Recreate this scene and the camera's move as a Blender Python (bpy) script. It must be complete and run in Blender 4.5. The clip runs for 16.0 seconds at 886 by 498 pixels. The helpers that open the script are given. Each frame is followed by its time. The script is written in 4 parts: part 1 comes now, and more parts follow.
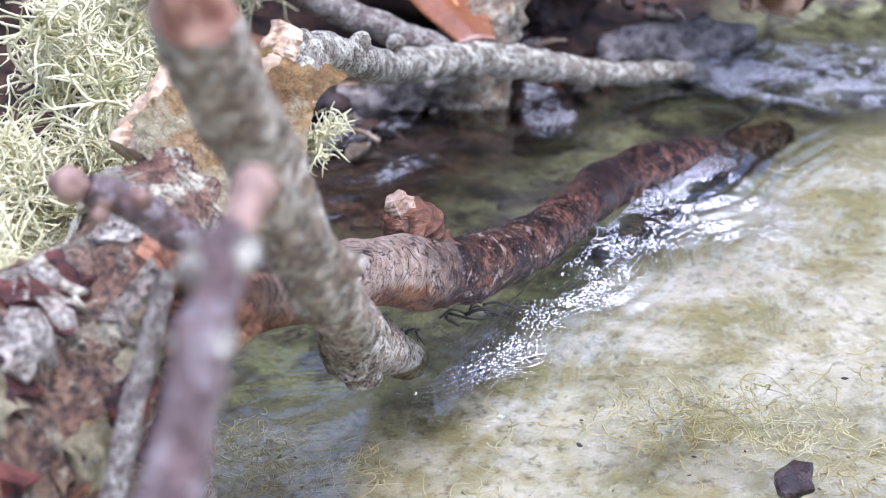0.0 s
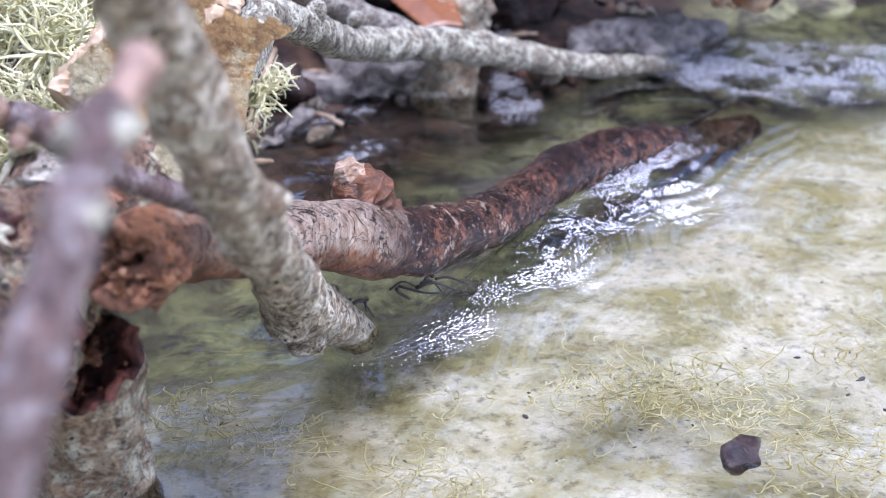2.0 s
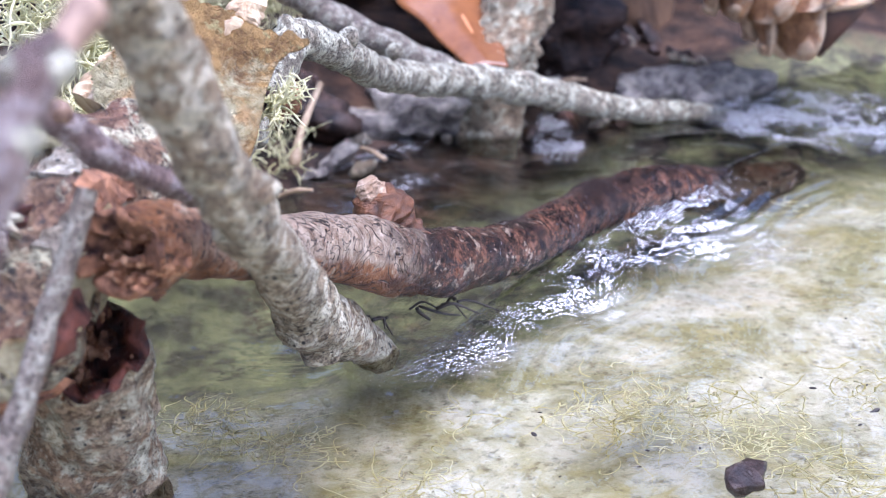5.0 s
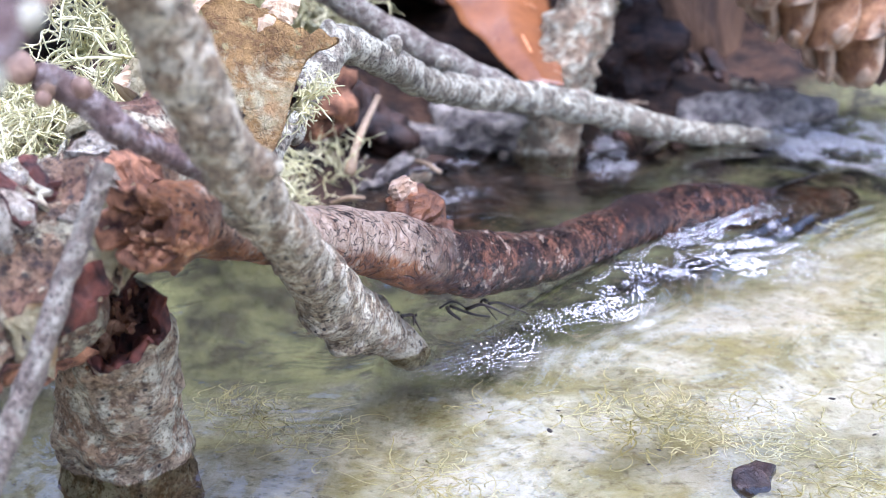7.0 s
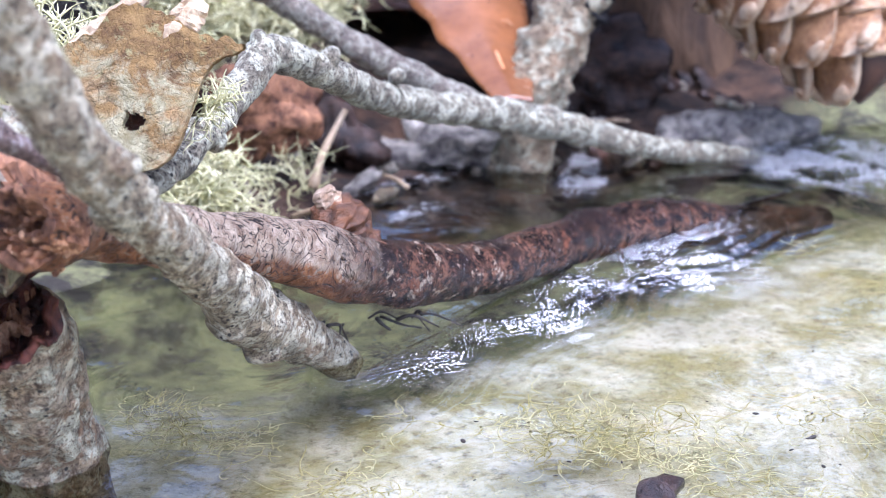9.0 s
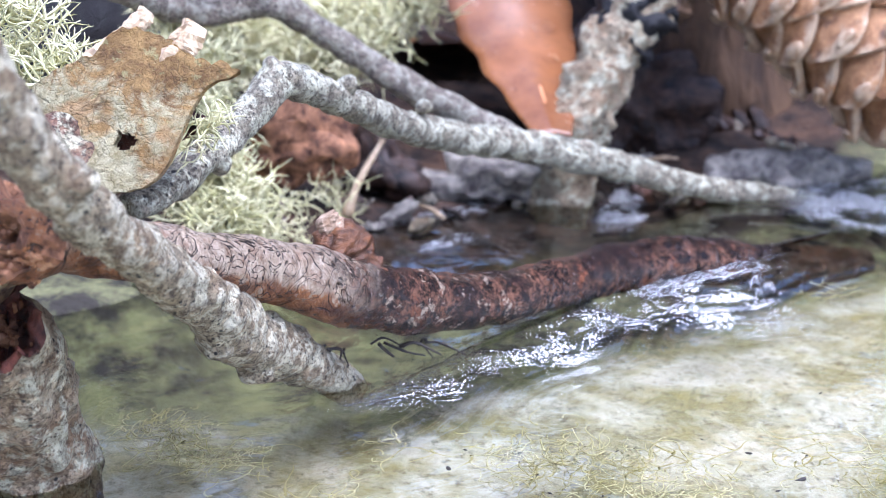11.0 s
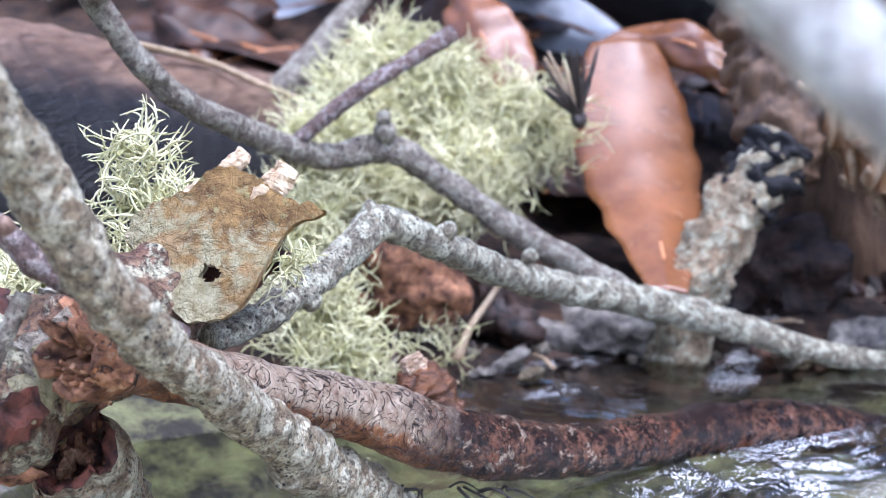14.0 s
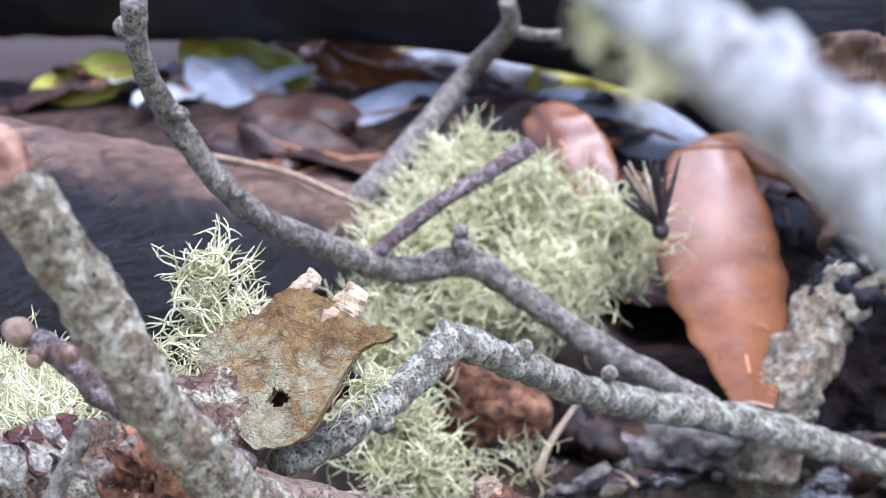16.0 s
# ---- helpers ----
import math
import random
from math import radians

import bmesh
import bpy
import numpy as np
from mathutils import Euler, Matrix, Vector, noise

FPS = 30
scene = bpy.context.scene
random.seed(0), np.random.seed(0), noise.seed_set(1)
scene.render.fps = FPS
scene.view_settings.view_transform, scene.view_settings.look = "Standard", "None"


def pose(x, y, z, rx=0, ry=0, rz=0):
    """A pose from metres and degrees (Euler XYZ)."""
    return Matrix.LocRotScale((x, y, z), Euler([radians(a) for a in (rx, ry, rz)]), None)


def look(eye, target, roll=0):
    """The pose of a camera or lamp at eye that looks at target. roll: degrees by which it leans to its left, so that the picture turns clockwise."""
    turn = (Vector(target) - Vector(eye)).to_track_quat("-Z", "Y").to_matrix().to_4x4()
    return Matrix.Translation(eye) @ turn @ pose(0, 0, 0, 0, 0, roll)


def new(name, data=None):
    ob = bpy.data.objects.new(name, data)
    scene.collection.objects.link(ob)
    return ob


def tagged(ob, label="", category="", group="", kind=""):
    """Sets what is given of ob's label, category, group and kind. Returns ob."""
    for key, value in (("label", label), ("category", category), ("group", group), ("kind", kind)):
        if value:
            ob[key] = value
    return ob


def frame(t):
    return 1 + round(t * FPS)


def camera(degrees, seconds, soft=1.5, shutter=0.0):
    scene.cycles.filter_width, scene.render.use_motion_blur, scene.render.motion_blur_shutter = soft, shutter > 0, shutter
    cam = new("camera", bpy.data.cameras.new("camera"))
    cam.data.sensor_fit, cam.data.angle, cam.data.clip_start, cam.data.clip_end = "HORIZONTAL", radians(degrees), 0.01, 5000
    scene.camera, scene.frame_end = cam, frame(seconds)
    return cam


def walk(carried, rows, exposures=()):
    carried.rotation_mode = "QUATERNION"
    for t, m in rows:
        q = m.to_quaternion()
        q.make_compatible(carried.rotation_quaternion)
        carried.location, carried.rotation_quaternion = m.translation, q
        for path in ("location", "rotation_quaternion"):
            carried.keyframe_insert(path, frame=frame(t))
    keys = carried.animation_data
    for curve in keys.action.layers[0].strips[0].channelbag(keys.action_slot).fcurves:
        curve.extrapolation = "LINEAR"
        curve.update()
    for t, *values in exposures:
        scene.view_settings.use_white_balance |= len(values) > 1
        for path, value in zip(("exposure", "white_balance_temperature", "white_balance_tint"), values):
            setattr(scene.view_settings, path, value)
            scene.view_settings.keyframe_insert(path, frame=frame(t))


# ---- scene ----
S = 0.15  # metres in one plan unit: the plan below is drawn in spans of 15 cm
cam = camera(33.9, 16.0, soft=0.6)
cam.data.dof.use_dof = True
cam.data.dof.focus_distance = 1.62 * S
cam.data.dof.aperture_fstop = 30
PATH = [
    (0, (0.0040, -0.8728, 0.9086), (0.1359, 0.0151, 0.4680), -2.59),
    (0.5, (0.0159, -0.8674, 0.8912), (0.1507, 0.0179, 0.4461), -2.45),
    (1, (0.0263, -0.8691, 0.8766), (0.1678, 0.0186, 0.4384), -2.07),
    (1.5, (0.0404, -0.8733, 0.8742), (0.1859, 0.0162, 0.4409), -1.77),
    (2, (0.0452, -0.8891, 0.8406), (0.1861, 0.0050, 0.4154), -1.25),
    (2.5, (0.0627, -0.9022, 0.8306), (0.1931, -0.0006, 0.4181), -0.96),
    (3, (0.0638, -0.9104, 0.8207), (0.1907, -0.0079, 0.4091), -0.87),
    (3.5, (0.0725, -0.9170, 0.8269), (0.1953, -0.0112, 0.4213), -1.00),
    (4, (0.0838, -0.9176, 0.8390), (0.2032, -0.0069, 0.4435), -1.13),
    (4.5, (0.1047, -0.9340, 0.8283), (0.2125, -0.0172, 0.4437), -1.22),
    (5, (0.1152, -0.9484, 0.7965), (0.2010, -0.0272, 0.4169), -1.05),
    (7.5, (0.2303, -1.0252, 0.7686), (0.2402, -0.0869, 0.4229), -0.68),
    (8, (0.2704, -1.0147, 0.7641), (0.2750, -0.0741, 0.4245), -0.69),
    (8.5, (0.3206, -1.0195, 0.7551), (0.3104, -0.0778, 0.4186), -0.88),
    (11, (0.5009, -1.0283, 0.7375), (0.3957, -0.0831, 0.4285), -0.83),
    (11.5, (0.5368, -1.0262, 0.7588), (0.4039, -0.0780, 0.4701), -0.43),
    (12, (0.5473, -1.0251, 0.7500), (0.3847, -0.0770, 0.4767), -0.07),
    (12.5, (0.5789, -1.0229, 0.7489), (0.3957, -0.0746, 0.4896), 0.21),
    (13, (0.5942, -1.0335, 0.7419), (0.3893, -0.0838, 0.5051), 0.44),
    (13.5, (0.6024, -1.0325, 0.7392), (0.3793, -0.0825, 0.5207), 0.46),
    (14, (0.6206, -1.0369, 0.7411), (0.3894, -0.0869, 0.5314), 0.44),
    (14.5, (0.6107, -1.0216, 0.7448), (0.3678, -0.0718, 0.5473), 0.50),
    (15, (0.6074, -1.0161, 0.7459), (0.3349, -0.0681, 0.5812), 0.03),
    (15.5, (0.6065, -1.0081, 0.7432), (0.3146, -0.0636, 0.5923), -0.23),
    (16, (0.6283, -0.9963, 0.7640), (0.3350, -0.0513, 0.6192), -0.21),
]
walk(cam, [(t, look(Vector(e) * S, Vector(a) * S, r)) for t, e, a, r in PATH], exposures=[(0.0, 0.82, 5250, 26), (8.0, 1.1, 5200, 24), (12.0, 1.06, 5150, 20), (16.0, 0.73, 5150, 19)])

# ---- light: a bright overcast sky ----
world = bpy.data.worlds.new("sky")
scene.world = world
world.use_nodes = True
wn, wl = world.node_tree.nodes, world.node_tree.links
sky = wn.new("ShaderNodeTexSky")
sky.sky_type, sky.sun_disc = "NISHITA", False
sky.sun_elevation, sky.sun_rotation = radians(72), radians(128)
sky.air_density, sky.dust_density, sky.ozone_density = 1.0, 4.5, 0.3
wn["Background"].inputs["Strength"].default_value = 0.2
wl.new(sky.outputs[0], wn["Background"].inputs["Color"])
sun_data = bpy.data.lights.new("sun", "SUN")
sun_data.energy, sun_data.angle, sun_data.color = 2.8, radians(75), (0.94, 0.97, 1.0)
sun = new("sun", sun_data)
sun.matrix_world = look((0.5, -0.3, 2.0), (0, 0.1, 0))


# ---- materials ----
class Mat:
    """A node material with a few short hands."""

    def __init__(self, name, rough=0.7, spec=0.4):
        self.m = bpy.data.materials.new(name)
        self.m.use_nodes = True
        self.n, self.l = self.m.node_tree.nodes, self.m.node_tree.links
        self.p = self.n["Principled BSDF"]
        self.p.inputs["Roughness"].default_value = rough
        self.p.inputs["Specular IOR Level"].default_value = spec
        self.co = self.n.new("ShaderNodeTexCoord").outputs["Object"]

    def noise(self, scale, detail=5, rough=0.6, dist=0.0, stretch=None):
        n = self.n.new("ShaderNodeTexNoise")
        n.inputs["Scale"].default_value, n.inputs["Detail"].default_value = scale, detail
        n.inputs["Roughness"].default_value, n.inputs["Distortion"].default_value = rough, dist
        co = self.co
        if stretch:
            mp = self.n.new("ShaderNodeMapping")
            mp.inputs["Scale"].default_value = stretch
            self.l.new(co, mp.inputs["Vector"])
            co = mp.outputs[0]
        self.l.new(co, n.inputs["Vector"])
        return n.outputs["Fac"]

    def voronoi(self, scale, feature="F1"):
        n = self.n.new("ShaderNodeTexVoronoi")
        n.feature = feature
        n.inputs["Scale"].default_value = scale
        self.l.new(self.co, n.inputs["Vector"])
        return n.outputs["Distance"]

    def ramp(self, fac, stops):
        r = self.n.new("ShaderNodeValToRGB")
        e = r.color_ramp.elements
        while len(e) < len(stops):
            e.new(0.5)
        for k, (pos, c) in enumerate(stops):
            e[k].position = pos
            e[k].color = (*c, 1) if isinstance(c, tuple) else (c, c, c, 1)
        self.l.new(fac, r.inputs[0])
        return r.outputs[0]

    def mix(self, fac, a, b, mode="MIX"):
        x = self.n.new("ShaderNodeMix")
        x.data_type, x.blend_type = "RGBA", mode
        for sock, val in ((x.inputs[0], fac), (x.inputs[6], a), (x.inputs[7], b)):
            if isinstance(val, (int, float)):
                sock.default_value = val
            elif isinstance(val, tuple):
                sock.default_value = (*val, 1)
            else:
                self.l.new(val, sock)
        return x.outputs[2]

    def math(self, op, a, b=0.0):
        x = self.n.new("ShaderNodeMath")
        x.operation = op
        for sock, val in ((x.inputs[0], a), (x.inputs[1], b)):
            if isinstance(val, (int, float)):
                sock.default_value = val
            else:
                self.l.new(val, sock)
        return x.outputs[0]

    def axis(self, k):
        s = self.n.new("ShaderNodeSeparateXYZ")
        self.l.new(self.co, s.inputs[0])
        return s.outputs[k]

    def done(self, color, bump=None, strength=0.5, dist=0.0006, rough=None):
        if isinstance(color, tuple):
            self.p.inputs["Base Color"].default_value = (*color, 1)
        else:
            self.l.new(color, self.p.inputs["Base Color"])
        if rough is not None:
            self.l.new(rough, self.p.inputs["Roughness"])
        if bump is not None:
            b = self.n.new("ShaderNodeBump")
            b.inputs["Strength"].default_value, b.inputs["Distance"].default_value = strength, dist
            self.l.new(bump, b.inputs["Height"])
            self.l.new(b.outputs[0], self.p.inputs["Normal"])
        return self.m


def bark_lichen(name, base, dark, lichen, cover=0.5, scale=1.0, rough=0.8, rust=None):
    """Thin bark, grey or brown, with crusts of pale lichen, dark pores and fine relief."""
    m = Mat(name, rough)
    big = m.noise(230 * scale, 8, 0.72, 0.25)
    wide = m.noise(70 * scale, 4, 0.6, 0.3)
    fine = m.noise(1500 * scale, 5, 0.7)
    spots = m.voronoi(430 * scale)
    crack = m.math("ABSOLUTE", m.math("SUBTRACT", m.noise(330 * scale, 6, 0.7, 0.5), 0.5))
    c = m.mix(m.ramp(m.noise(600 * scale, 6, 0.7), [(0.36, 0.0), (0.54, 1.0)]), dark, base)
    c = m.mix(m.ramp(wide, [(0.45, 0.0), (0.62, 0.45)]), c, rust or tuple(v * 0.6 for v in base))
    c = m.mix(m.ramp(big, [(cover - 0.03, 0.0), (cover + 0.05, 1.0)]), c, lichen)
    c = m.mix(m.ramp(fine, [(0.36, 0.9), (0.48, 0.0)]), c, dark)
    c = m.mix(m.ramp(crack, [(0.0, 0.6), (0.012, 0.0)]), c, dark)
    c = m.mix(m.ramp(m.math("ADD", spots, m.math("MULTIPLY", wide, 0.4)), [(0.31, 0.9), (0.38, 0.0)]), c, (0.025, 0.022, 0.02))
    h = m.math("ADD", m.math("MULTIPLY", fine, 0.5), m.math("ADD", big, m.ramp(crack, [(0.0, 0.0), (0.04, 0.35)])))
    return m.done(c, h, 1.0, 0.0014)


GREY_BARK = bark_lichen("grey_lichen_bark", (0.44, 0.36, 0.23), (0.075, 0.052, 0.032), (0.67, 0.62, 0.45), 0.5, 1.3, 0.75, (0.3, 0.19, 0.1))
PALE_BARK = bark_lichen("pale_lichen_bark", (0.39, 0.34, 0.24), (0.07, 0.054, 0.036), (0.67, 0.65, 0.48), 0.5, 1.3, 0.75)
NEAR_BARK = bark_lichen("white_lichen_bark", (0.55, 0.5, 0.44), (0.2, 0.17, 0.14), (0.78, 0.77, 0.7), 0.45, 1.2)
TWIG_BARK = bark_lichen("twig_bark", (0.34, 0.28, 0.22), (0.08, 0.06, 0.045), (0.5, 0.46, 0.36), 0.5, 1.6)
BROWN_TWIG = bark_lichen("brown_twig_bark", (0.28, 0.19, 0.16), (0.1, 0.06, 0.05), (0.46, 0.39, 0.36), 0.52, 1.8)
LOG_BARK = bark_lichen("rotten_bark", (0.25, 0.16, 0.09), (0.035, 0.022, 0.018), (0.46, 0.43, 0.29), 0.54, 0.75, 0.6, (0.15, 0.05, 0.03))
CRUST = bark_lichen("grey_crust", (0.42, 0.36, 0.27), (0.13, 0.1, 0.07), (0.55, 0.51, 0.4), 0.52, 0.8)
STUMP_BARK = bark_lichen("stump_bark", (0.42, 0.34, 0.22), (0.11, 0.075, 0.045), (0.55, 0.52, 0.37), 0.52, 0.9, 0.75, (0.3, 0.15, 0.06))


def red_bark():
    """Wet red-brown bark: tan, cracked and dry at the broken end, rusty below, dark and glossy towards the water."""
    m = Mat("wet_red_bark", 0.35, 0.5)
    along = m.math("ADD", m.math("ADD", m.axis(0), 0.5), m.math("MULTIPLY", m.math("SUBTRACT", m.noise(90, 3), 0.5), 0.02))
    dry = m.ramp(along, [(0.483, 1.0), (0.492, 0.0)])
    curl = m.math("ABSOLUTE", m.math("SUBTRACT", m.noise(250, 2, 0.4, 1.6), 0.5))
    curl2 = m.math("ABSOLUTE", m.math("SUBTRACT", m.noise(330, 3, 0.5, 1.0, (0.6, 1.6, 1.0)), 0.47))
    line = m.math("MAXIMUM", m.ramp(curl, [(0.0, 1.0), (0.012, 0.85), (0.026, 0.0)]), m.ramp(curl2, [(0.0, 0.8), (0.012, 0.0)]))
    c = m.mix(m.ramp(m.noise(420, 7, 0.75), [(0.43, 0.0), (0.58, 1.0)]), (0.016, 0.009, 0.008), (0.23, 0.105, 0.06))
    c = m.mix(m.ramp(m.noise(75, 5, 0.65), [(0.42, 0.0), (0.58, 0.9)]), c, (0.024, 0.012, 0.011))
    c = m.mix(m.ramp(m.noise(120, 5, 0.7, 0.5), [(0.6, 0.0), (0.67, 0.7)]), c, (0.26, 0.08, 0.03))
    rust = m.mix(m.ramp(m.noise(260, 6, 0.7), [(0.38, 0.0), (0.6, 1.0)]), (0.14, 0.045, 0.018), (0.5, 0.21, 0.075))
    tan = m.mix(m.ramp(m.noise(500, 6, 0.7), [(0.35, 0.0), (0.6, 1.0)]), (0.34, 0.21, 0.13), (0.66, 0.53, 0.39))
    ridge = m.math("ADD", m.axis(2), m.math("MULTIPLY", m.axis(0), 0.79))
    ridge = m.math("ADD", m.math("MULTIPLY", m.math("SUBTRACT", ridge, 0.0106), 60.0), m.noise(110, 6, 0.7, 0.6))
    skin = m.mix(m.ramp(ridge, [(0.52, 0.0), (0.66, 1.0)]), rust, tan)
    skin = m.mix(m.ramp(along, [(0.455, 1.0), (0.463, 0.0)]), skin, rust)
    c = m.mix(dry, c, skin)
    fleck = m.math("MULTIPLY", m.ramp(m.noise(260, 6, 0.75, 0.2), [(0.57, 0.0), (0.62, 1.0)]), m.ramp(along, [(0.48, 1.0), (0.51, 0.9), (0.53, 0.0)]))
    c = m.mix(fleck, c, (0.5, 0.38, 0.27))
    c = m.mix(m.math("MULTIPLY", line, m.ramp(m.noise(45, 3), [(0.35, 0.5), (0.55, 1.0)])), c, (0.02, 0.009, 0.007))
    h = m.math("ADD", m.noise(520, 6, 0.75, 0.5, (1.4, 1.4, 0.35)), m.math("MULTIPLY", line, -1.0))
    return m.done(c, h, 1.0, 0.003, m.math("ADD", m.ramp(m.noise(160, 4, 0.6), [(0.35, 0.08), (0.68, 0.3)]), m.math("MULTIPLY", dry, 0.2)))


RED_BARK = red_bark()


def simple(name, a, b, scale=300, rough=0.7, spec=0.4, bump=0.5, dist=0.0005, stretch=None, detail=5):
    m = Mat(name, rough, spec)
    f = m.noise(scale, detail, 0.65, 0.4, stretch)
    c = m.mix(m.ramp(f, [(0.36, 0.0), (0.64, 1.0)]), a, b)
    c = m.mix(m.ramp(m.noise(scale * 0.22, 3), [(0.4, 0.25), (0.65, 0.0)]), c, tuple(v * 0.5 for v in a))
    return m.done(c, f, bump, dist)


ROT_WOOD = simple("rotten_red_wood", (0.04, 0.013, 0.008), (0.5, 0.24, 0.12), 260, 0.75, 0.4, 1.0, 0.002, None, 8)
TORN = simple("torn_orange_wood", (0.3, 0.12, 0.05), (0.66, 0.4, 0.22), 300, 0.7, 0.4, 1.0, 0.002, None, 8)
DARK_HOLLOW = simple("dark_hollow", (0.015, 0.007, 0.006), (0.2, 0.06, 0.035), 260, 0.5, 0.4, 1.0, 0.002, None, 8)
FRESH_WOOD = simple("fresh_split_wood", (0.36, 0.24, 0.13), (0.68, 0.54, 0.36), 420, 0.75, 0.3, 1.0, 0.0009, (1, 1, 0.15), 7)
CUT_WOOD = simple("cut_wood", (0.15, 0.055, 0.03), (0.5, 0.31, 0.2), 260, 0.75, 0.4, 0.8, 0.0008, None, 7)
STUB = simple("wet_stub", (0.014, 0.007, 0.006), (0.22, 0.085, 0.028), 190, 0.35, 0.5, 1.0, 0.0025, (1, 1, 1.6), 7)
PALE_WOOD = simple("pale_broken_wood", (0.24, 0.15, 0.085), (0.56, 0.43, 0.31), 420, 0.75, 0.3, 1.0, 0.001, None, 7)
DARK_WOOD = simple("black_wet_wood", (0.012, 0.009, 0.009), (0.075, 0.042, 0.03), 160, 0.22, 0.4, 1.0, 0.003, None, 7)
CHAR = simple("charred_wood", (0.006, 0.006, 0.007), (0.026, 0.024, 0.025), 120, 0.6, 0.25, 1.0, 0.0025, (0.25, 0.8, 1), 7)


def cone_scale():
    """Red-brown scale, streaked along its length and weathered pale towards its lip."""
    m = Mat("cone_scale_brown", 0.5)
    a = m.n.new("ShaderNodeAttribute")
    a.attribute_name = "worn"
    f = m.noise(340, 8, 0.7)
    c = m.mix(m.ramp(f, [(0.36, 0.0), (0.64, 1.0)]), (0.16, 0.068, 0.026), (0.42, 0.225, 0.1))
    worn = m.math("ADD", a.outputs["Fac"], m.math("MULTIPLY", m.math("SUBTRACT", m.noise(150, 5, 0.7), 0.5), 1.6))
    c = m.mix(m.ramp(worn, [(0.72, 0.0), (1.1, 0.7)]), c, (0.58, 0.46, 0.31))
    c = m.mix(m.ramp(m.noise(120, 4, 0.6), [(0.6, 0.0), (0.68, 0.7)]), c, (0.05, 0.03, 0.025))
    return m.done(c, f, 0.9, 0.0012)


CONE = cone_scale()
CONE_TIP = simple("cone_scale_tip", (0.26, 0.15, 0.075), (0.5, 0.38, 0.25), 300, 0.6)
def wet_leaf():
    m = Mat("wet_leaf_brown", 0.16, 0.6)
    c = m.mix(m.ramp(m.noise(24, 6, 0.7), [(0.36, 0.0), (0.64, 1.0)]), (0.12, 0.046, 0.018), (0.27, 0.11, 0.042))
    c = m.mix(m.ramp(m.noise(110, 6, 0.7), [(0.56, 0.0), (0.66, 0.6)]), c, (0.13, 0.045, 0.018))
    c = m.mix(m.ramp(m.noise(320, 5, 0.7), [(0.62, 0.0), (0.7, 0.8)]), c, (0.05, 0.025, 0.02))
    return m.done(c, m.noise(500, 5, 0.7), 0.3, 0.0004, m.ramp(m.noise(150, 4), [(0.35, 0.08), (0.65, 0.28)]))


def plate_bark():
    """Loose bark: grey-green crust with fine cracks, worn to orange-brown along its upper edge."""
    m = Mat("bark_plate", 0.85, 0.3)
    bare = m.math("ADD", m.math("MULTIPLY", m.axis(2), 26.0), m.math("MULTIPLY", m.axis(0), 16.0))
    bare = m.math("ADD", bare, m.math("MULTIPLY", m.math("SUBTRACT", m.noise(120, 6, 0.7, 0.5), 0.5), 1.7))
    brown = m.mix(m.ramp(m.noise(190, 7, 0.75), [(0.36, 0.0), (0.62, 1.0)]), (0.15, 0.08, 0.028), (0.42, 0.26, 0.09))
    brown = m.mix(m.ramp(m.noise(420, 5, 0.7), [(0.58, 0.0), (0.66, 0.8)]), brown, (0.34, 0.3, 0.13))
    crust = m.mix(m.ramp(m.noise(260, 7, 0.75), [(0.36, 0.0), (0.6, 1.0)]), (0.3, 0.25, 0.12), (0.52, 0.47, 0.29))
    crust = m.mix(m.ramp(m.noise(110, 4, 0.6), [(0.56, 0.0), (0.66, 0.7)]), crust, (0.4, 0.22, 0.08))
    c = m.mix(m.ramp(m.math("MULTIPLY", bare, 0.5), [(0.56, 0.0), (0.66, 1.0)]), crust, brown)
    n = m.n.new("ShaderNodeTexVoronoi")
    n.feature = "DISTANCE_TO_EDGE"
    n.inputs["Scale"].default_value = 620
    w = m.n.new("ShaderNodeVectorMath")
    w.operation = "ADD"
    warp = m.n.new("ShaderNodeTexNoise")
    warp.inputs["Scale"].default_value = 300
    k = m.n.new("ShaderNodeVectorMath")
    k.operation = "SCALE"
    k.inputs["Scale"].default_value = 0.004
    m.l.new(m.co, warp.inputs["Vector"])
    m.l.new(warp.outputs["Color"], k.inputs[0])
    m.l.new(m.co, w.inputs[0])
    m.l.new(k.outputs[0], w.inputs[1])
    m.l.new(w.outputs[0], n.inputs["Vector"])
    crack = m.ramp(n.outputs["Distance"], [(0.0, 1.0), (0.06, 0.0)])
    c = m.mix(m.math("MULTIPLY", crack, m.ramp(m.noise(150, 3), [(0.42, 0.0), (0.62, 0.4)])), c, (0.1, 0.075, 0.04))
    h = m.math("ADD", m.noise(330, 7, 0.75), m.math("MULTIPLY", crack, -0.15))
    return m.done(c, h, 1.0, 0.003)


PLATE_BARK = plate_bark()
LEAF = wet_leaf()
LEAF_VEIN = simple("leaf_vein", (0.42, 0.16, 0.06), (0.6, 0.3, 0.14), 300, 0.35)
YELLOW_LEAF = simple("yellow_leaf", (0.5, 0.45, 0.05), (0.62, 0.58, 0.12), 80, 0.45)
# Grey-white base colour holds the sky's sheen on wet leaves.
SHEEN_LEAF = simple("sheen_wet_leaf", (0.55, 0.54, 0.55), (0.78, 0.77, 0.77), 70, 0.22)
DARK_LEAF = simple("dark_wet_leaf", (0.025, 0.013, 0.009), (0.1, 0.042, 0.022), 90, 0.5, 0.4)
NEEDLE = simple("dark_needle", (0.015, 0.012, 0.01), (0.05, 0.035, 0.025), 300, 0.5)
STRAW = simple("straw", (0.26, 0.18, 0.1), (0.5, 0.38, 0.25), 300, 0.6)
